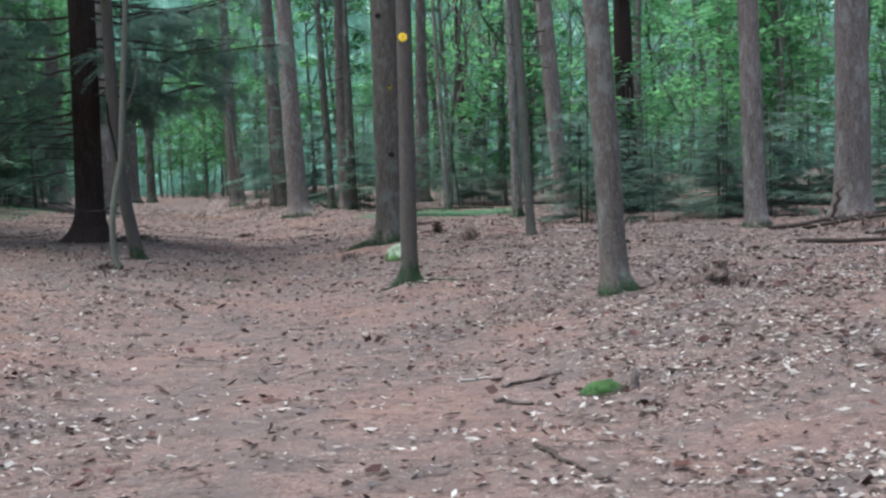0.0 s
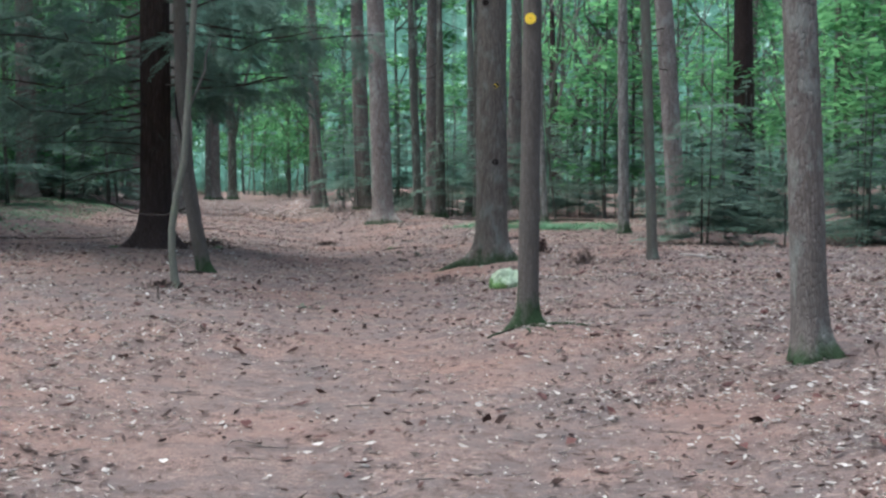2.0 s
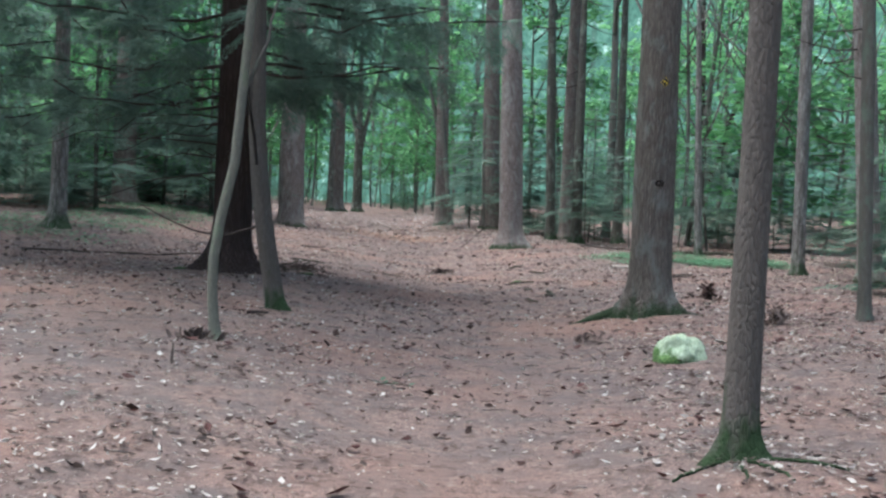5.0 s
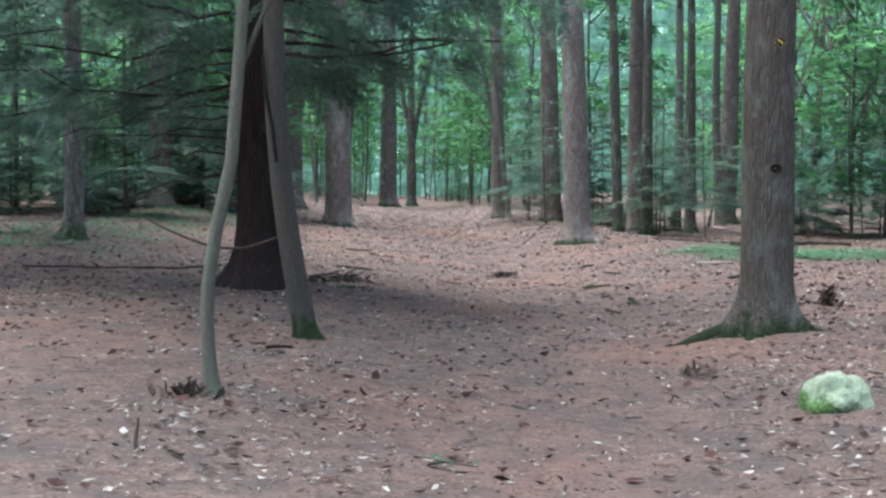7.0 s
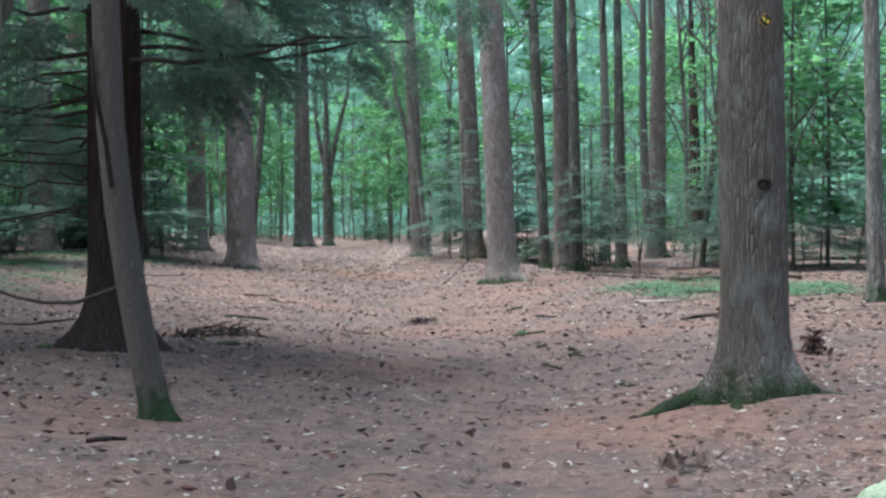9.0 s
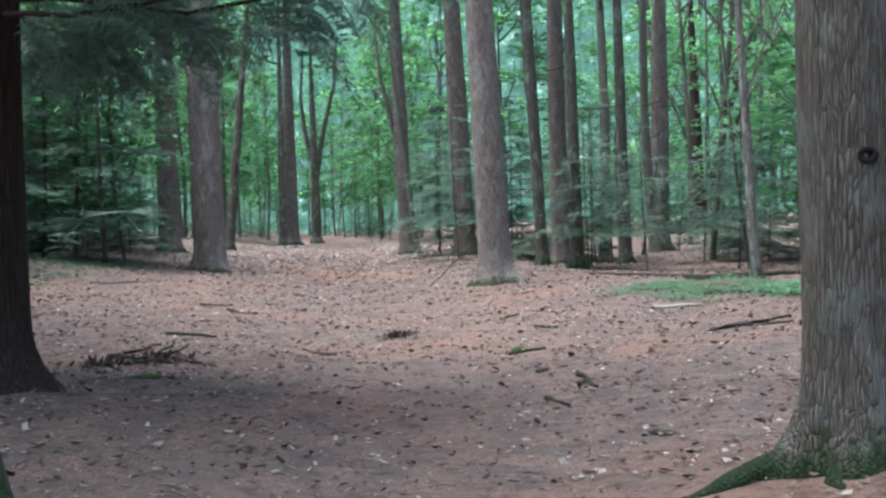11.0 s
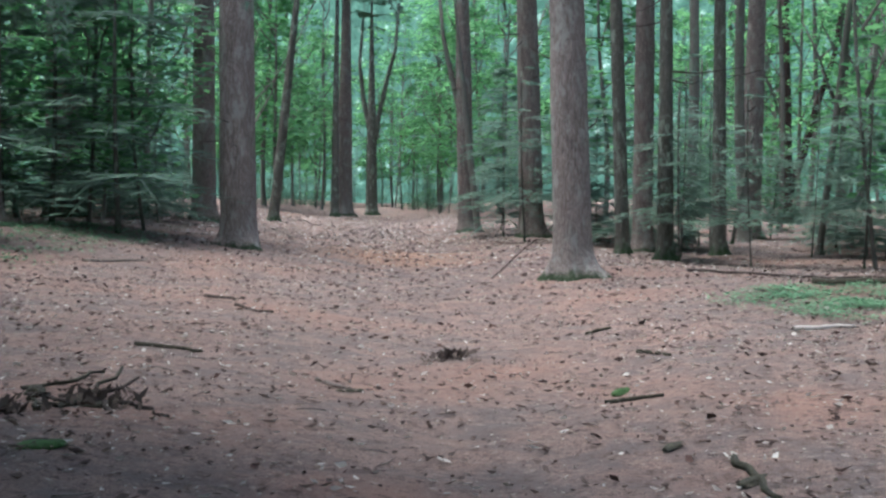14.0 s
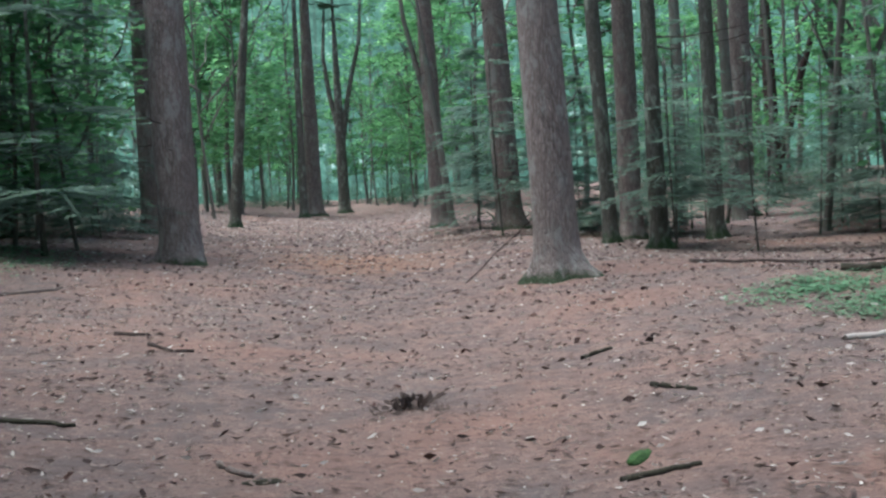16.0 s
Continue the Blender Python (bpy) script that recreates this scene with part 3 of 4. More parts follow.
scatter(44, 41, (-6, 34), (58, 115), lambda x, y, d: d > 8, 1.8, shrub)
scatter(42, 42, (-70, -20), (72, 135), lambda x, y, d: d < -5.5, 2.0, shrub)
scatter(26, 43, (-52, -22), (112, 150), lambda x, y, d: True, 2.4, shrub)
scatter(16, 44, (-30, -14), (36, 62), lambda x, y, d: x < -4.2 - 0.404 * (y - 20.8) and d < -6, 1.5, shrub)
for x, y, s in ((-15.0, 46.6, 0.8), (-17.6, 50.0, 0.9), (-19.5, 46.5, 0.8)):
    plain_tree("beech_tree", BROAD_TRUNKS[2], CROWNS[2], M_GREY, M_BEECH, x, y, x, s, "young beech with fresh leaves before dark hemlocks", "green beech woods")
for x, y, s in ((-7.3, 54.0, 1.0), (-5.9, 56.5, 1.1), (-3.1, 52.0, 0.9), (-2.7, 55.0, 1.1), (-0.2, 49.5, 0.8), (-8.9, 61.0, 1.0)):
    plain_tree("hemlock_sapling", HEM_TRUNKS[1], SPARSE, M_SNAG, M_HEMLOCK, x, y, x * 3, s, "thin see-through hemlock sapling beside a pine", "hemlock thicket")
scatter(15, 45, (-30, -12), (37, 62), lambda x, y, d: x < -3.6 - 0.404 * (y - 20.8) and d < -5, 1.3,
        hem((3, 0), "small dark-green hemlock at the edge of the stand", "dark hemlock stand"))


scatter(6, 47, (-24, -14.5), (42, 56), lambda x, y, d: x < -4.0 - 0.404 * (y - 20.8), 2.0, broad((2,), "young beech with fresh green leaves", "green beech woods"))


def veil(x, y, rng):
    plain_tree("hemlock_sapling", HEM_TRUNKS[1], SPARSE, M_SNAG, M_HEMLOCK, x, y, rng.uniform(0, 6.3), rng.uniform(0.65, 1.0), "thin see-through hemlock sapling with feathery sprays", "hemlock thicket")


scatter(10, 48, (1.2, 11), (26.5, 37), lambda x, y, d: d > 6.5, 1.7, veil)
scatter(8, 49, (-3.6, 4), (43.5, 54), lambda x, y, d: d > 4.5, 1.6, veil)


# bare poles in the far woods
def pole(x, y, rng):
    j = rng.randrange(3)
    root = new("tree_trunk")
    root.location = (x, y, ground_z(x, y) - 0.03)
    root.rotation_euler = (rng.uniform(-0.05, 0.05), rng.uniform(-0.05, 0.05), rng.uniform(0, 6))
    s = rng.uniform(0.8, 1.6)
    root.scale = (s, s, 1.4)
    put("trunk", BROAD_TRUNKS[j], M_GREY, root)
    tagged(root, "slim grey-brown bare trunk in the woods", "tree", "bare trunks")


scatter(60, 35, (-3, 34), (44, 120), lambda x, y, d: d > 5.5, 1.6, pole)
scatter(46, 36, (-70, -18), (55, 130), lambda x, y, d: d < -6, 2.2, pole)
scatter(24, 37, (-45, -18), (110, 150), lambda x, y, d: abs(d) > 3.5, 2.2, pole)


def backdrop():
    k = Mat("glowing_far_woods", 1.0, 0.0)
    p = k.coords((1, 1, 1))
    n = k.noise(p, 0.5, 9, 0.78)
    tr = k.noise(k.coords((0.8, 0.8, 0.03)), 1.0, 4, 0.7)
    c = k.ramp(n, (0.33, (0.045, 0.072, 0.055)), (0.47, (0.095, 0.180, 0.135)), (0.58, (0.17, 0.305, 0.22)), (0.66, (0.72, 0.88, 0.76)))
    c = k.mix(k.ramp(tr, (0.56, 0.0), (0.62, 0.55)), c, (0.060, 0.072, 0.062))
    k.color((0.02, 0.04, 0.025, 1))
    # The backdrop glows: hazy light and sky gaps are put into its emission.
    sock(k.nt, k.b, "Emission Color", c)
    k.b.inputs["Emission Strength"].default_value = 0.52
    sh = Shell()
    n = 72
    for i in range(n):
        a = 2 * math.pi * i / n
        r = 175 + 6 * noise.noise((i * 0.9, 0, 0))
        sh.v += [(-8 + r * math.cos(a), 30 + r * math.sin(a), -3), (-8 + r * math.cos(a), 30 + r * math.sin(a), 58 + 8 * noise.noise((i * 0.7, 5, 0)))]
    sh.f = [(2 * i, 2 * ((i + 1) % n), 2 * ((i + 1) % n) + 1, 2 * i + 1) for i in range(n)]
    tagged(put("backdrop", sh.mesh("backdrop"), k.m), "glowing backdrop of distant green woods with sky gaps", "backdrop", kind="structure")


backdrop()

# ---- branches of the trees beside the path ----
def bough_limb(parent, pts, r0, n, seed, length=1.0):
    """A live hemlock limb with drooping flat sprays along its outer part."""
    br = limb(parent, pts, r0, 0.012, M_TWIG)
    rng = random.Random(seed)
    sh = Shell()
    for _ in range(n):
        s = rng.uniform(0.22, 1.0) * (len(pts) - 1.001)
        i = int(s)
        p = Vector(pts[i]).lerp(Vector(pts[i + 1]), s - i)
        ax = (Vector(pts[-1]) - Vector(pts[0])).normalized()
        side = Vector((-ax.y, ax.x, 0)) * rng.choice((-1, 1))
        p += Vector((rng.gauss(0, 0.12), rng.gauss(0, 0.12), rng.uniform(-0.28, 0.16)))
        w = ax * rng.uniform(0.0, 1.0) + side * rng.uniform(0.1, 1.1) + Vector((0, 0, rng.uniform(-0.75, 0.25)))
        tilt = (rng.uniform(-0.6, 0.6), rng.uniform(-0.6, 0.6), 1)
        spray(sh, p, w, tilt, length * rng.uniform(0.4, 1.1), 0.34 * length, 11, rng.uniform(0.1, 0.6), 0.012, rng, (0.25, 0.5, 0.75))
    put("needle_sprays", sh.mesh("needle_sprays", False), M_HEMLOCK, br)
    return br


def hemlock_limb(parent, az, z, length, n, seed, size):
    """One tier limb: it leaves the trunk level, sags, and lifts again at its tip."""
    rng = random.Random(seed)
    c, q = math.cos(radians(az)), math.sin(radians(az))
    pts = []
    for i in range(7):
        u = i / 6
        r = 0.15 + (length - 0.15) * u
        turn = (0.22 * math.sin(2.2 * u + seed) + rng.uniform(-0.05, 0.05)) * u
        pts.append((r * (c - q * turn), r * (q + c * turn), z + 0.1 * length * (u * u * 1.8 - u * 1.5) + rng.uniform(-0.075, 0.075) * min(1, i)))
    bough_limb(parent, pts, 0.010 + 0.0055 * length, n, seed, size)


for i, (az, z, length) in enumerate(((-28, 3.0, 2.9), (8, 3.15, 3.1), (38, 3.35, 3.0), (-52, 3.7, 2.6), (-8, 3.75, 3.3), (24, 4.15, 3.4), (-34, 4.5, 3.1), (62, 3.8, 2.8), (88, 3.2, 2.5), (2, 4.7, 3.5), (30, 4.95, 3.4), (58, 4.6, 3.2), (16, 4.0, 4.2))):
    hemlock_limb(dark_pine, az, z, length, 21, 100 + i, 0.85)
for i, (az, z, length) in enumerate(((128, 2.3, 2.5), (163, 2.7, 3.0), (192, 3.1, 3.3), (218, 2.5, 2.8), (242, 3.5, 2.8), (180, 3.9, 3.4), (150, 4.4, 3.0), (206, 4.6, 3.3))):
    hemlock_limb(dark_pine, az, z, length, 22, 140 + i, 0.85)
# Crown above the view, pushed off the trunk to place its ground shade.
crown_me = hemlock_foliage(15, 4.0, 5.6, 64, 17, 8, 0.05)
put("low_crown", crown_me, M_HEMLOCK, dark_pine, at=(-2.3, -1.0, 0.3))
# Trunk and crown added out of view to darken the ground on the left.
shade_hemlock = tree("hemlock_tree", -13.7, 24.6, 0.42, 0.38, (0.0, 0.0), "dark hemlock added for shade, with long drooping lower boughs", M_DARK, 18)
put("low_crown", crown_me, M_HEMLOCK, shade_hemlock, at=(0.4, 0.0, 0.0))
for i, (az, z, length) in enumerate(((-40, 2.6, 3.2), (-8, 2.2, 3.4), (22, 2.9, 3.5), (48, 2.4, 3.4), (-20, 3.7, 3.8), (10, 4.2, 4.0), (60, 3.6, 3.6))):
    hemlock_limb(shade_hemlock, az, z, length, 17, 180 + i, 0.85)
# Mostly unseen hemlocks, added at the side to shade the plant strip.
tall_shade_crown = hemlock_foliage(15, 3.6, 4.6, 70, 19, 8, 0.045)
for x, y in ((-14.6, 30.0), (-17.8, 35.0), (-20.8, 40.0)):
    t = tree("hemlock_tree", x, y, 0.36, 0.32, (0.0, 0.0), "tall dark hemlock added out of view to shade the plants", M_DARK, 17, crown=False)
    c = put("crown", tall_shade_crown, M_HEMLOCK, t)
    c.rotation_euler = (0, 0, x)
# Unseen crowns, hung left of both trunks to shade the ground there.
put("crown", broad_crown(61, 5.6, 10.5, 3.2, 46, 40, 0.22), M_BEECH, lean_tree, at=(-1.4, -1.0, 0))
put("crown", broad_crown(62, 5.2, 9.0, 2.6, 34, 40, 0.2), M_BEECH, slim_tree, at=(-0.9, -0.3, 0))
for i, (a, z, l) in enumerate(((200, 1.9, 2.4), (185, 2.6, 2.9), (225, 3.1, 2.6), (170, 2.2, 2.0), (192, 1.5, 2.6), (215, 2.3, 3.0), (178, 1.7, 2.2), (205, 2.9, 3.2), (232, 2.1, 2.4), (160, 1.4, 1.8), (250, 2.6, 2.0), (-60, 2.0, 0.9), (-75, 1.75, 0.7), (240, 1.7, 1.1))):
    c, s = math.cos(radians(a)), math.sin(radians(a))
    limb(dark_pine, arc((0.2 * c, 0.2 * s, z), (l * c, l * s, z - (0.05 + 0.28 * ((i * 37) % 10) / 10) * l), -0.12, 8, i, 0.09), 0.014, 0.004, M_TWIG, "dead_branch", 6)
limb(lean_tree, arc((-0.16, -0.08, 1.05), (-1.75, -0.1, 1.22), 0.22, 8, 3, 0.03), 0.019, 0.007, M_TWIG, "dead_branch")
limb(lean_tree, [(-0.25, -0.2, 1.75), (-0.29, -0.22, 2.1), (-0.36, -0.24, 2.45), (-0.38, -0.24, 2.8)], 0.026, 0.014, M_KNOT, "branch_scar")
limb(slim_tree, arc((0.155, 0.045, 2.2), (0.42, 0.2, 3.1), 0.05, 6, 8), 0.025, 0.01, M_GREY)

for reach, az, r0 in ((1.0, 197, 0.12), (0.62, 335, 0.085), (0.5, 250, 0.07)):
    c, q = math.cos(radians(az)), math.sin(radians(az))
    pts = []
    for i in range(8):
        r = 0.12 + reach * i / 7
        gx, gy = r * c + 0.04 * math.sin(i * 1.3), r * q + 0.04 * math.sin(i * 0.9)
        pts.append((gx, gy, ground_z(big_pine.location.x + gx, big_pine.location.y + gy) - big_pine.location.z + 0.16 * math.exp(-i * 0.55) - 0.045 * i / 7))
    limb(big_pine, pts, r0, 0.025, M_PINE_MOSS, "spread_root", 12)
limb(far_pine, [(-0.1, 0.0, 3.2), (-0.25, 0.0, 4.2), (-0.6, 0.0, 5.6), (-0.9, 0.0, 7.0), (-1.1, 0.1, 9.0)], 0.13, 0.06, M_GREY)
limb(far_crooked, [(0.0, 0, 4.0), (0.4, 0.1, 6.5), (0.9, 0.2, 8.8), (1.5, 0.2, 11.0), (1.7, 0.3, 14.0)], 0.22, 0.08, M_SNAG)
limb(far_crooked, [(0.0, 0, 5.0), (-0.6, 0.1, 7.5), (-0.9, 0.1, 10.0), (-0.7, 0.2, 13.0)], 0.22, 0.08, M_SNAG)
limb(dark_fork, [(0.1, 0, 1.2), (0.7, 0, 3.0), (1.2, 0, 5.0), (2.0, 0, 7.5), (2.3, 0, 10.0)], 0.2, 0.08, M_DARK)

# dead stubs and twigs on the pines
rng = random.Random(77)
for ob in list(scene.collection.objects):
    if ob.name.split(".")[0] in ("pine_tree", "snag", "birch_tree") and ob.location.y > 26:
        tr = ob.children[0]
        for _ in range(rng.randrange(6, 12)):
            z = rng.uniform(1.8, 9)
            a = rng.uniform(0, 6.28)
            l = rng.uniform(0.4, 1.8)
            top = max(tr.data.vertices, key=lambda v: v.co.z).co
            x, y = top.x * z / top.z, top.y * z / top.z
            c, s = math.cos(a), math.sin(a)
            limb(ob, arc((x + 0.1 * c, y + 0.1 * s, z), (x + l * c, y + l * s, z + rng.uniform(-0.3, 0.3)), 0.05, 4, z), 0.022, 0.006, M_TWIG, "dead_branch", 5)


# ---- marks on the trunks ----
def disc_on_trunk(parent, name, material, at, radius, thick, sides=24, squash=1.0, turn=0.0):
    """A thin plate facing back along the path."""
    bm = bmesh.new()
    bmesh.ops.create_cone(bm, cap_ends=True, segments=sides, radius1=radius, radius2=radius * 0.95, depth=thick)
    bmesh.ops.transform(bm, verts=bm.verts, matrix=Matrix.Rotation(radians(90), 4, "X") @ Matrix.Rotation(turn, 4, "Z") @ Matrix.Diagonal((squash, 1, 1, 1)))
    me = bpy.data.meshes.new(name)
    bm.to_mesh(me)
    return put(name, me, material, parent, at=at)


blaze = new("trail_marker")
blaze.location = (thin_tree.location.x + 0.015, thin_tree.location.y - 0.09, thin_tree.location.z + 2.84)
tagged(blaze, "round yellow trail marker nailed to a young tree", "trail marker")
disc_on_trunk(blaze, "plate", M_YELLOW, (0, 0, 0), 0.052, 0.012)
disc_on_trunk(blaze, "nail", M_BLACK, (0, -0.009, 0.0), 0.006, 0.01, 10)
sign = new("trail_marker")
sign.location = (big_pine.location.x + 0.07, big_pine.location.y - 0.275, big_pine.location.z + 2.80)
tagged(sign, "black diamond trail marker with a worn yellow pattern", "trail marker")
disc_on_trunk(sign, "plate", M_YELLOW, (0, 0, 0), 0.0545, 0.012, 4)
disc_on_trunk(sign, "face", M_BLACK, (0, -0.008, 0), 0.052, 0.008, 4)
for i, (dx, dz, r) in enumerate(((-0.013, 0.01, 0.018), (0.014, -0.01, 0.018))):
    disc_on_trunk(sign, "symbol", M_YELLOW, (dx, -0.0135, dz), r, 0.006, 3, 0.8, 0.6 + 3.0 * i)


def knot(parent, at, r):
    sh = Shell()
    for i in range(4):
        q = (1.5, 1.1, 0.75, 0.15)[i] * r
        for j in range(14):
            a = 2 * math.pi * j / 14
            k = q * (1 + 0.2 * noise.noise((math.cos(a) * 2, math.sin(a) * 2, i)))
            sh.v.append((k * math.cos(a) * 1.15, (0.03, -0.010, -0.004, 0.022)[i], k * math.sin(a) * 0.9))
    for i in range(3):
        for j in range(14):
            sh.f.append((i * 14 + j, i * 14 + (j + 1) % 14, (i + 1) * 14 + (j + 1) % 14, (i + 1) * 14 + j))
    put("knot", sh.mesh("knot"), M_KNOT, parent, "dark round branch knot", at)


knot(big_pine, (0.05, -0.252, 1.60), 0.036)
knot(big_pine, (-0.1, -0.24, 4.1), 0.035)


# ---- things on the forest floor ----
def lump(name, x, y, sx, sy, sz, material, label, category, seed, rough=0.25, sink=0.25, sub=3, fine=0.5):
    bm = bmesh.new()
    bmesh.ops.create_icosphere(bm, subdivisions=sub, radius=1)
    for v in bm.verts:
        n = noise.noise(v.co * 1.3 + Vector((seed, 0, 0))) + fine * noise.noise(v.co * 3.1 + Vector((0, seed, 0)))
        v.co *= 1 + rough * n
        v.co = Vector((v.co.x * sx / 2, v.co.y * sy / 2, v.co.z * sz))
    me = bpy.data.meshes.new(name)
    bm.to_mesh(me)
    me.polygons.foreach_set("use_smooth", [True] * len(me.polygons))
    ob = put(name, me, material)
    ob.location = (x, y, ground_z(x, y) + sz * (0.5 - sink))
    ob.rotation_euler = (0, 0, seed)
    return tagged(ob, label, category)


boulder = lump("rock", -0.56, 17.05, 0.50, 0.42, 0.20, M_ROCK, "pale mossy green boulder half sunk in needles", "rock", 1.2, 0.20, 0.40, 5, 0.45)
for v in boulder.data.vertices:
    # a flat sloping top and blunt broken sides
    v.co.z = min(v.co.z, 0.195 + 0.25 * v.co.x - 0.15 * v.co.y)
    v.co.x = max(v.co.x, -0.215 + 0.35 * max(0.0, v.co.z))
    v.co += v.co.normalized() * 0.016 * noise.noise(v.co * 14)
boulder.rotation_euler = (0, 0, 0.3)


def stick(x0, y0, x1, y1, r, label, material=None, lift=0.0, name="stick", category="stick", n=8, wob=0.03, sides=8):
    rng = random.Random(x0 * 31 + y0)
    pts = []
    for i in range(n):
        s = i / (n - 1)
        x, y = x0 + (x1 - x0) * s + rng.uniform(-wob, wob), y0 + (y1 - y0) * s + rng.uniform(-wob, wob)
        pts.append((x - x0, y - y0, ground_z(x, y) - ground_z(x0, y0) + lift * s + r * 0.55))
    radii = [r * (1.0 - 0.45 * i / (n - 1)) * rng.uniform(0.9, 1.1) for i in range(n)]
    ob = put(name, Shell().tube(pts, radii, sides, x0, 0.25).mesh(name), material or M_DEAD)
    ob.location = (x0, y0, ground_z(x0, y0))
    return tagged(ob, label, category)


stick(0.52, 5.75, 0.94, 6.12, 0.017, "grey-brown stick lying on needles", M_DEAD)
stick(0.26, 6.02, 0.48, 6.08, 0.013, "pale bare broken stick on leaf litter", M_LEAF_PALE, n=5)
stick(0.46, 5.28, 0.70, 5.08, 0.024, "curved grey piece of fallen branch", M_DEAD)
stick(0.61, 3.67, 0.82, 3.12, 0.018, "dark thin stick in the litter", M_TWIG)
stick(2.25, 22.77, 2.99, 21.91, 0.025, "pale fallen stick on dry leaves", M_LEAF_PALE)
stick(-0.17, 18.83, 0.4, 18.21, 0.018, "pale fallen stick on needles", M_LEAF_PALE)
stick(-1.0, 38.5, 1.6, 39.3, 0.062, "dark rotting log lying behind green plants", M_MOSSY, name="log", category="log", n=16, sides=12, wob=0.10)
stick(-2.94, 41.03, 0.4, 40.3, 0.03, "long dark fallen trunk on the needles", M_TWIG, n=16, wob=0.09)
stick(-1.23, 29.11, -0.15, 30.42, 0.035, "dark crooked fallen branch", M_TWIG, n=10, wob=0.07)
stick(-0.9, 29.5, -0.2, 29.75, 0.02, "dark thin fallen twig", M_TWIG)
stick(-1.77, 32.84, -1.12, 33.24, 0.032, "peeled tan piece of branch", M_LEAF_PALE, name="branch_piece", category="branch")
stick(-6.3, 41.6, -5.0, 41.0, 0.011, "thin dark dead branch leaning on a pine", M_TWIG, lift=0.95, name="fallen_branch", category="branch", n=10)
stick(-3.42, 28.71, -2.99, 28.89, 0.022, "moss-streaked stick beside the path", M_MOSSY)
stick(-5.85, 29.04, -5.42, 28.65, 0.024, "grey stick on the path", M_DEAD)
stick(-7.86, 29.99, -7.18, 29.96, 0.024, "dark mossy stick on needles", M_MOSSY)
stick(-9.0, 34.8, -8.42, 34.68, 0.024, "dark stick on needles", M_TWIG)
stick(-8.35, 34.04, -7.78, 33.76, 0.024, "dark stick on needles beside another", M_TWIG)
stick(-3.94, 33.25, -3.72, 33.54, 0.026, "short dark mossy stick", M_MOSSY)
stick(-3.31, 31.48, -2.99, 31.13, 0.024, "short dark mossy stick", M_MOSSY)
stick(-12.0, 37.45, -11.6, 38.9, 0.03, "fallen branch in low green plants", M_DEAD)
stick(-2.55, 26.41, -2.33, 25.43, 0.026, "crooked mossy surface root", M_MOSSY, name="root", category="root", wob=0.025)
stick(-2.75, 25.08, -2.53, 24.61, 0.022, "crooked mossy surface root end", M_MOSSY, name="root", category="root", wob=0.02)
stick(-9.73, 29.27, -10.2, 31.6, 0.02, "thin dead branch on pale leaves", M_TWIG)
stick(-9.83, 26.18, -8.9, 27.6, 0.02, "thin dead branch in shade", M_TWIG)
stick(-11.2, 25.4, -9.6, 26.3, 0.02, "thin dead branch in shade", M_TWIG)
stick(-5.2, 18.78, -5.03, 19.07, 0.02, "short stick beside a leaning tree", M_TWIG)
stick(-4.34, 14.34, -4.38, 14.45, 0.014, "short upright dead stem in the litter", M_TWIG, lift=0.15, name="stem", category="twig", n=5, wob=0.005)
for i, (a, b, c, d) in enumerate(((-7.05, 26.5, -6.6, 26.8), (-7.2, 26.9, -6.75, 26.35), (-6.85, 26.55, -6.8, 27.5), (-6.6, 26.9, -6.1, 26.6), (-7.4, 27.1, -7.0, 27.5), (-7.0, 26.7, -6.5, 27.1), (-6.9, 26.4, -7.3, 26.9), (-6.5, 26.5, -6.75, 27.0))):
    stick(a, b, c, d, 0.02, "dark mossy broken branch in a heap", M_TWIG if i % 2 else M_MOSSY, lift=0.07 * (i % 3), name="broken_branch", category="branch", wob=0.06)
lump("moss_clump", -6.29, 25.2, 0.30, 0.2, 0.03, M_MOSS, "small dark-green moss cushion", "moss", 4)
lump("moss_clump", -3.36, 29.3, 0.36, 0.10, 0.035, M_MOSS, "bright green moss strip on a buried log", "moss", 1.3)
lump("moss_clump", -8.0, 24.3, 0.3, 0.2, 0.03, M_MOSS, "dark-green moss at a trunk's foot", "moss", 6)

lump("rotten_wood", -6.8, 26.75, 0.42, 0.2, 0.035, M_MOSSY, "dark mossy lump of rotten wood in a branch heap", "wood", 3.3, 0.4)
lump("rotten_wood", -7.25, 26.95, 0.26, 0.14, 0.05, M_MOSSY, "dark lump of rotten wood in a branch heap", "wood", 5.1, 0.4)
lump("rotten_wood", -2.45, 25.9, 0.36, 0.10, 0.025, M_MOSSY, "dark mossy bit of root on the path", "wood", 1.1, 0.4)
lump("rotten_wood", -1.8, 23.06, 0.34, 0.10, 0.022, M_MOSSY, "dark mossy bit of root beside a pine", "wood", 2.4, 0.4)
lump("rotten_wood", -2.9, 26.8, 0.30, 0.09, 0.022, M_MOSSY, "dark bit of bark on the path", "wood", 4.4, 0.4)
lump("rotten_wood", -5.45, 28.66, 0.26, 0.08, 0.02, M_MOSSY, "dark bit of bark beside a stick", "wood", 0.4, 0.4)

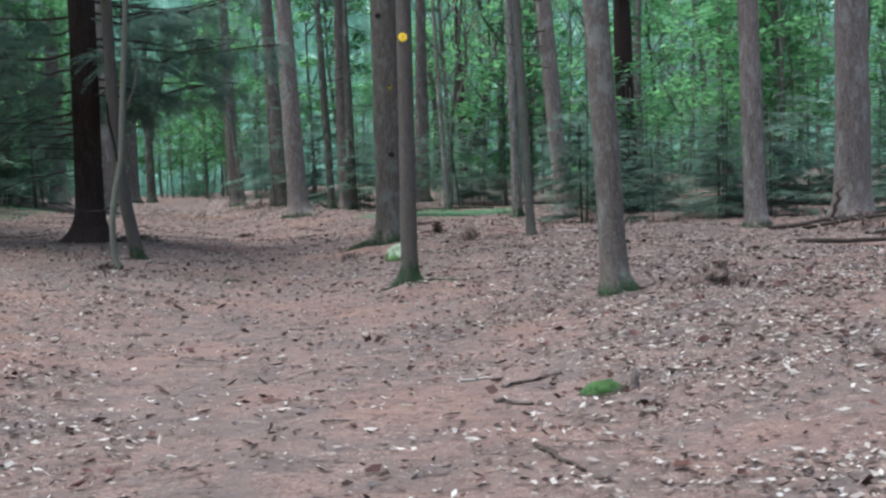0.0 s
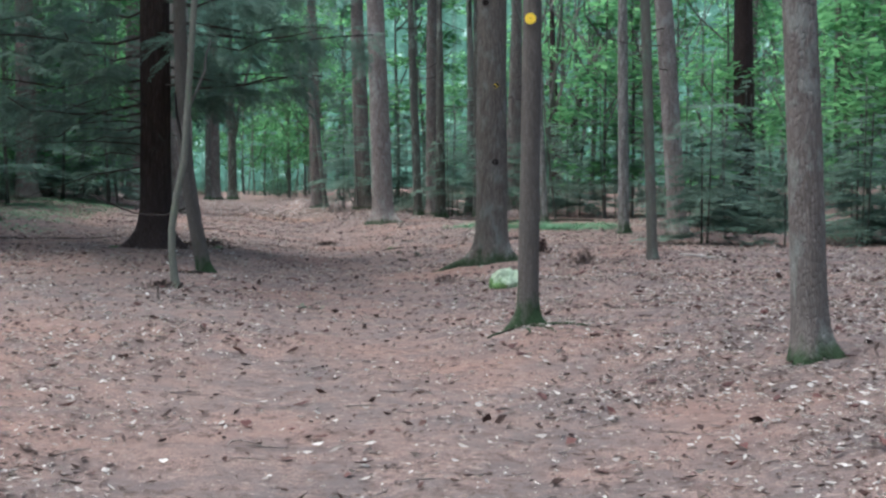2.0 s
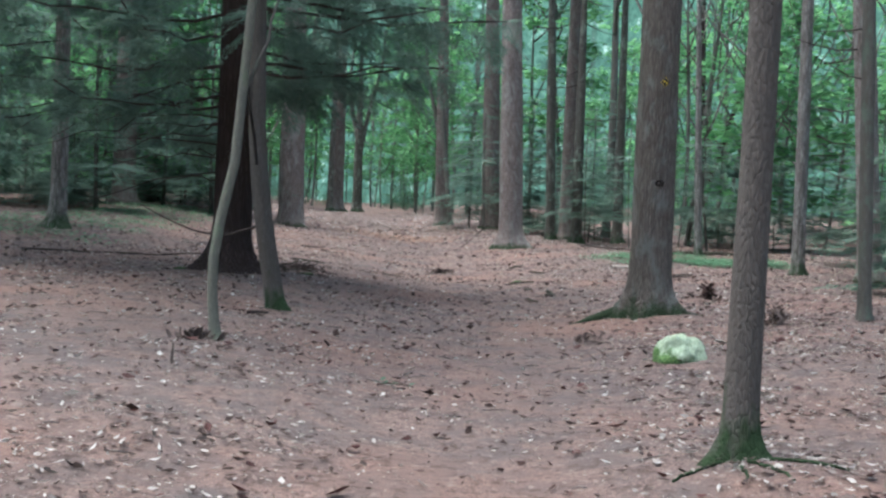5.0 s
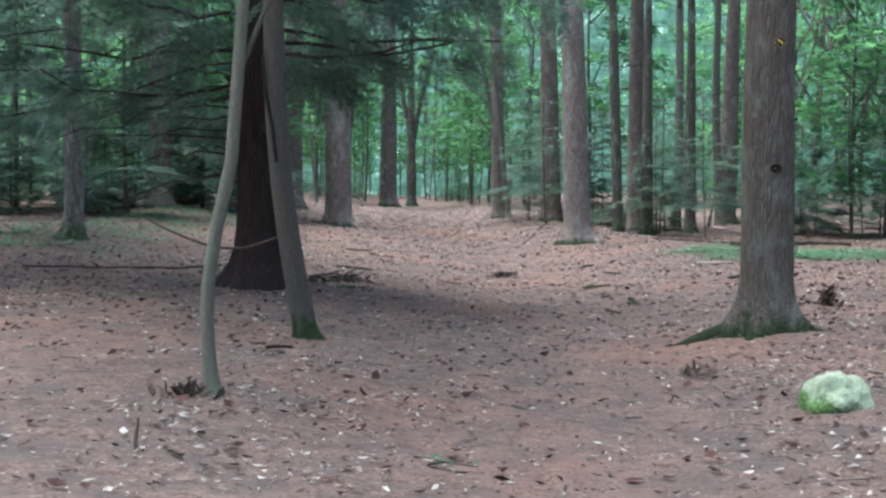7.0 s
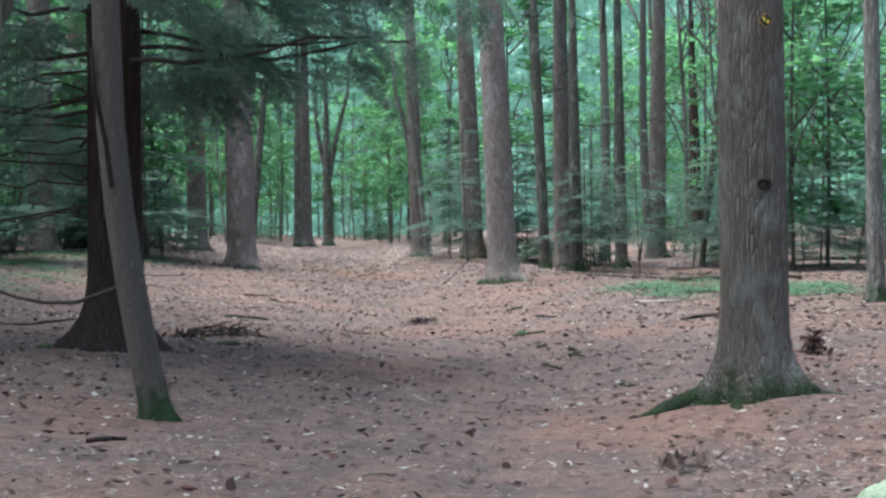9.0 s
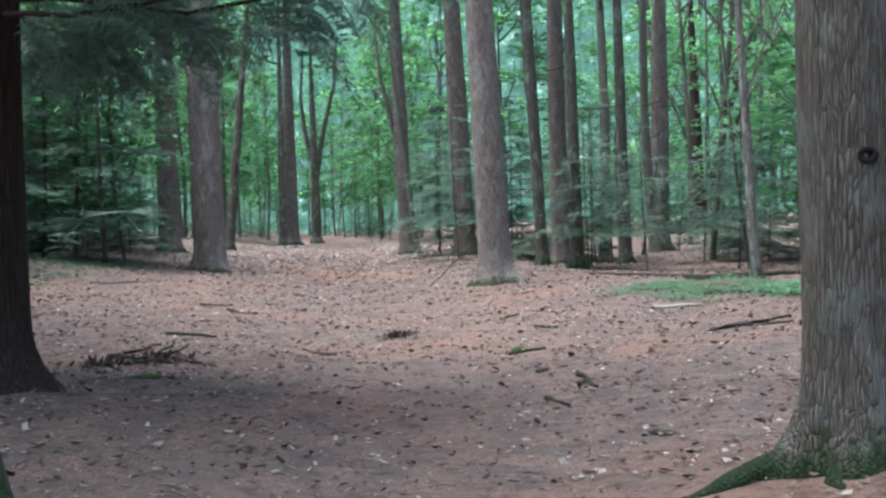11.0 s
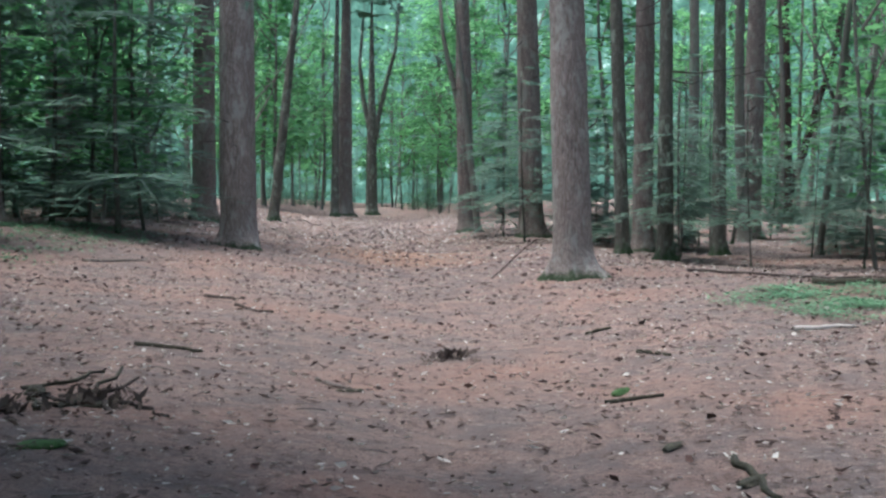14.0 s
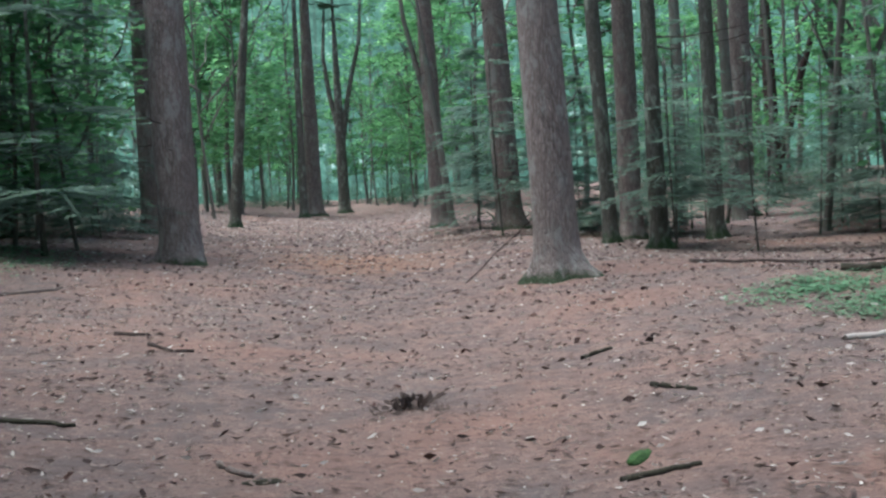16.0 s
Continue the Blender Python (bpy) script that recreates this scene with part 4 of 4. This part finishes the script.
# low mossy stump with a weathered end
stump = new("stump")
stump.location = (1.13, 5.22, ground_z(1.13, 5.22) - 0.085)
stump.scale = (1.0, 1.0, 1.0)
stump.rotation_euler = (0, 0, -0.1)
tagged(stump, "low rotten stump capped with bright green moss", "stump")
put("wood", Shell().tube([(-0.17, 0, 0.02), (-0.05, 0, 0.05), (0.1, 0, 0.055), (0.16, 0, 0.06)], [0.05, 0.075, 0.085, 0.08], 14, 3, 0.4).mesh("wood"), M_MOSSY, stump)
put("splinter", Shell().tube([(0.20, 0.0, -0.08), (0.205, -0.01, 0.06), (0.20, -0.02, 0.18), (0.195, -0.02, 0.245), (0.19, -0.02, 0.255)], [0.034, 0.032, 0.028, 0.022, 0.008], 9, 2, 0.4).mesh("splinter"), M_DEAD, stump, "grey weathered splinter")
cap = Shell()
cap.tube([(-0.12, 0, 0.075), (-0.05, 0, 0.1), (0.05, 0, 0.115), (0.12, 0, 0.1)], [0.035, 0.062, 0.062, 0.04], 14, 7, 0.5)
put("moss", cap.mesh("moss"), M_MOSS, stump, "bright green moss cap")


for a, b, c, e in ((-0.22, 12.25, 0.05, 11.75), (-0.15, 12.35, 0.42, 12.0), (-0.4, 12.3, -0.75, 11.9), (-0.3, 12.2, -0.25, 11.8)):
    stick(a, b, a + (c - a) * 0.75, b + (e - b) * 0.75, 0.013, "thin surface root at a young tree's foot", M_THIN, name="surface_root", category="root", wob=0.02)

green_twig = new("leafy_twig")
green_twig.location = (-2.79, 15.12, ground_z(-2.79, 15.12) + 0.01)
tagged(green_twig, "fallen twig with green leaves on the path", "twig")
limb(green_twig, [(-0.14, 0.0, 0.01), (-0.05, 0.02, 0.03), (0.05, 0.0, 0.025), (0.15, 0.03, 0.01)], 0.006, 0.003, M_TWIG, "stem", 6)
rng = random.Random(8)
for _ in range(9):
    sh = Shell()
    p, h = Vector((rng.uniform(-0.13, 0.13), rng.uniform(-0.02, 0.03), rng.uniform(0.015, 0.05))), rng.uniform(0, 6.28)
    u, w = Vector((math.cos(h), math.sin(h), 0.3)) * 0.075, Vector((-math.sin(h), math.cos(h), 0.1)) * 0.022
    sh.quad(p, p + u * 0.5 - w, p + u, p + u * 0.5 + w)
    put("leaf", sh.mesh("leaf", False), M_SHRUB, green_twig)

# ---- litter ----
def litter(name, count, size, density, material, label, seed, flat=0.25, category="leaves", ratio=0.5, near=1.5, span=(-21, 18, -7, 53)):
    """Loose curled flakes strewn where density(x, y) allows."""
    rng = random.Random(seed)
    sh = Shell()
    made = 0
    for _ in range(count * 20):
        if made >= count:
            break
        y = span[2] + (span[3] - span[2]) * rng.random() ** near
        x = rng.uniform(span[0], span[1])
        if rng.random() > density(x, y) * sm(span[2], span[2] + 3, y) * sm(span[3], span[3] - 9, y) * sm(span[0], span[0] + 3, x) * sm(span[1], span[1] - 4, x):
            continue
        made += 1
        h = rng.uniform(0, 6.283)
        l = size * rng.choice((0.4, 0.55, 0.7, 0.95, 1.6)) * rng.uniform(0.8, 1.2)
        w = l * ratio * rng.uniform(0.6, 1.2)
        d = Vector((math.cos(h), math.sin(h), rng.gauss(0, flat * 0.5)))
        s = Vector((-math.sin(h), math.cos(h), rng.gauss(0, flat)))
        p = Vector((x, y, ground_z(x, y) + 0.008 + 0.012 * rng.random()))
        curl = Vector((0, 0, l * rng.uniform(0.05, 0.32)))
        k = len(sh.v)
        sh.v += [tuple(q) for q in (p - d * l / 2 + curl * 0.8, p - d * l * 0.1 - s * w / 2 + curl * rng.random(), p - d * l * 0.05, p - d * l * 0.1 + s * w / 2 + curl * rng.random(), p + d * l / 2 + curl * rng.uniform(0, 1))]
        sh.f += [(k, k + 1, k + 2), (k, k + 2, k + 3), (k + 1, k + 4, k + 2), (k + 2, k + 4, k + 3)]
    tagged(put(name, sh.mesh(name, False), material), label, category, kind="stuff")


def patch(x, y, f, off):
    return 0.5 + 0.9 * noise.noise((x * f, y * f, off))


def leafy(x, y):
    d = x - path_x(y)
    near = 0.20 + 1.0 * sm(0.3, 2.4, d) * (1 - 0.45 * sm(14, 30, y)) + 0.75 * sm(-0.4, -2.6, d) * (1 - 0.35 * sm(20, 32, y))
    return near * min(1, max(0.08, patch(x, y, 0.7, 1.0) * 1.3))


litter("pale_leaf_litter", 42000, 0.052, leafy, M_LEAF_PALE, "pale dry curled leaves strewn over the needles", 51)
litter("brown_leaf_litter", 50000, 0.055, lambda x, y: min(1, leafy(x, y) + 0.12), M_LEAF_BROWN, "brown dry leaves and bark flakes on the ground", 52)
litter("dark_litter", 19000, 0.055, lambda x, y: 0.25 + 0.6 * max(0, patch(x, y, 0.5, 9.0) - 0.3), M_CONE, "dark pine cones and bark bits on the path", 53, 0.5, "litter", 0.55, 0.95)


near_bank = (-6.0, 8.0, 0.0, 24.0)
litter("pale_leaf_litter", 30000, 0.040, leafy, M_LEAF_PALE, "small pale leaf fragments thick on the banks of the path", 54, 0.35, "leaves", 0.42, 1.2, near_bank)
litter("brown_leaf_litter", 30000, 0.042, lambda x, y: min(1, leafy(x, y) + 0.05), M_LEAF_BROWN, "small brown leaf fragments thick on the banks of the path", 55, 0.35, "leaves", 0.45, 1.2, near_bank)
litter("red_brown_leaves", 1500, 0.075, lambda x, y: 0.3 + 0.7 * leafy(x, y), M_LEAF_RED, "damp dark red-brown oak leaves on the needles", 56, 0.3, "leaves", 0.6, 1.2, near_bank)


middle_path = (-13.0, 5.0, 19.0, 47.0)
litter("pale_leaf_litter", 9000, 0.046, lambda x, y: 0.35 + 0.65 * leafy(x, y), M_LEAF_PALE, "pale leaf fragments over the middle of the path", 57, 0.35, "leaves", 0.42, 1.0, middle_path)
litter("brown_leaf_litter", 15000, 0.056, lambda x, y: 0.3 + 0.7 * max(0.0, patch(x, y, 0.6, 3.0)), M_LEAF_BROWN, "brown leaves and bark flakes over the middle of the path", 58, 0.35, "leaves", 0.42, 1.0, middle_path)


def far_litter(name, count, material, label, seed):
    """Leaves lying farther along the path, a little larger and looser."""
    rng = random.Random(seed)
    sh = Shell()
    for _ in range(count):
        y = rng.triangular(40, 104, 56)
        x = path_x(y) + rng.gauss(0, 5.5)
        h, s = rng.uniform(0, 6.28), rng.uniform(0.04, 0.11)
        p = Vector((x, y, ground_z(x, y) + 0.015))
        u, w = Vector((math.cos(h), math.sin(h), rng.uniform(-0.1, 0.4))) * s, Vector((-math.sin(h), math.cos(h), rng.uniform(-0.2, 0.4))) * s * 0.5
        sh.quad(p - u * 0.5, p - w, p + u * 0.6, p + w)
    tagged(put(name, sh.mesh(name, False), material), label, "leaves", kind="stuff")


far_litter("pale_leaf_litter", 7000, M_LEAF_PALE, "pale dry leaves along the far path", 71)
far_litter("brown_leaf_litter", 15000, M_LEAF_BROWN, "brown dry leaves along the far path", 72)


def twigs(count, seed):
    rng = random.Random(seed)
    sh = Shell()
    for _ in range(count):
        x, y = rng.uniform(-14, 10), 2.5 + 42 * rng.random() ** 1.3
        h, l, r = rng.uniform(0, 6.28), rng.uniform(0.05, 0.24), rng.uniform(0.003, 0.007)
        m = (x + l * 0.5 * math.cos(h), y + l * 0.5 * math.sin(h))
        e = (x + l * math.cos(h + 0.25), y + l * math.sin(h + 0.25))
        sh.tube([(x, y, ground_z(x, y) + 0.012), (*m, ground_z(*m) + 0.02), (*e, ground_z(*e) + 0.012)], [r, r, r * 0.5], 5, x, 0.2)
    tagged(put("twig_litter", sh.mesh("twig_litter"), M_DEAD), "thin dark twigs scattered over the forest floor", "twigs", kind="stuff")


twigs(1500, 61)


def leaf_heap(x, y, rx, ry, h, n, seed, label, material=None):
    """A low tangle of dead leaves and fine stems."""
    rng = random.Random(seed)
    sh = Shell()
    for _ in range(n):
        a, r = rng.uniform(0, 6.28), abs(rng.gauss(0, 0.5))
        px, py = rx * r * math.cos(a), ry * r * math.sin(a)
        p = Vector((px, py, ground_z(x + px, y + py) - ground_z(x, y) + h * rng.random() * max(0.1, 1 - r)))
        d = Vector((rng.uniform(-1, 1), rng.uniform(-1, 1), rng.uniform(-0.2, 1))).normalized() * rng.uniform(0.05, 0.14)
        s = d.orthogonal().normalized() * rng.uniform(0.008, 0.03)
        sh.quad(p, p + d * 0.5 - s, p + d, p + d * 0.5 + s)
    ob = put("brush_heap", sh.mesh("brush_heap", False), material or M_LEAF_BROWN)
    ob.location = (x, y, ground_z(x, y))
    tagged(ob, label, "brush", kind="stuff")


leaf_heap(2.75, 9.6, 0.7, 0.5, 0.16, 260, 1, "low tangle of dead brown leaves and stems")
leaf_heap(0.58, 20.4, 0.28, 0.25, 0.24, 160, 2, "small tuft of dead brown stems")
leaf_heap(-5.14, 31.35, 0.34, 0.45, 0.06, 130, 3, "dark tuft of dead stems on the path", M_BRUSH)
leaf_heap(-6.72, 26.8, 0.36, 0.5, 0.06, 110, 8, "dark heap of twigs and rotten bark", M_BRUSH)
leaf_heap(-7.1, 26.2, 0.4, 0.5, 0.04, 90, 9, "dark heap of bark bits beside a hemlock", M_BRUSH)
leaf_heap(-4.85, 16.2, 0.22, 0.2, 0.04, 70, 4, "small heap of bark and leaves", M_BRUSH)
leaf_heap(-0.05, 24.2, 0.15, 0.15, 0.26, 120, 5, "dark upright stub of dead stems", M_CONE)
leaf_heap(-1.46, 18.98, 0.22, 0.2, 0.06, 80, 6, "small dark tuft of needles")
leaf_heap(7.0, 18.6, 1.3, 1.0, 0.35, 320, 7, "heap of dead brush beside a thick pine")
for i, (a, b, c, d, l) in enumerate(((6.2, 19.5, 7.6, 17.6, 0.4), (6.6, 17.2, 7.9, 18.4, 0.2), (5.2, 16.0, 6.4, 14.5, 0.1), (7.0, 20.6, 6.6, 18.6, 0.7), (5.8, 20.0, 8.0, 20.2, 0.3))):
    stick(a, b, c, d, 0.04, "dead grey branch in a brush heap", M_DEAD if i % 2 else M_TWIG, lift=l, name="dead_branch_piece", category="branch", wob=0.06)


def herbs(name, area, count, size, label, seed):
    rng = random.Random(seed)
    sh = Shell()
    n = 0
    while n < count:
        x, y = rng.uniform(*area[0]), rng.uniform(*area[1])
        if rng.random() > area[2](x, y) * max(0.05, patch(x, y, 0.9, 4.0) * 1.5 - 0.25):
            n += 0.02
            continue
        n += 1
        z = ground_z(x, y)
        for _ in range(3):
            h = rng.uniform(0, 6.28)
            s = size * rng.uniform(0.5, 1.3)
            p = Vector((x + rng.uniform(-0.05, 0.05), y + rng.uniform(-0.05, 0.05), z + rng.uniform(0.01, 0.07)))
            d = Vector((math.cos(h), math.sin(h), rng.uniform(-0.1, 0.35))) * s
            w = Vector((-math.sin(h), math.cos(h), rng.uniform(-0.2, 0.2))) * s * 0.35
            sh.quad(p, p + d * 0.5 - w, p + d, p + d * 0.5 + w)
    tagged(put(name, sh.mesh(name, False), M_HERB), label, "plants", kind="stuff")


herbs("ground_plants", ((-2.7, 2.6), (33.4, 38.6), lambda x, y: max(0, 1 - ((x + 0.1) / 2.6) ** 2 - ((y - 36) / 2.6) ** 2)), 4600, 0.062, "patch of low bright green plants", 1)
herbs("ground_plants", ((-20, -9.5), (27, 46), lambda x, y: 0.9 * max(0, 1 - ((x + 0.18 * y + 7.6) / 2.2) ** 2)), 3600, 0.07, "strip of low green plants along the dark trees", 2)
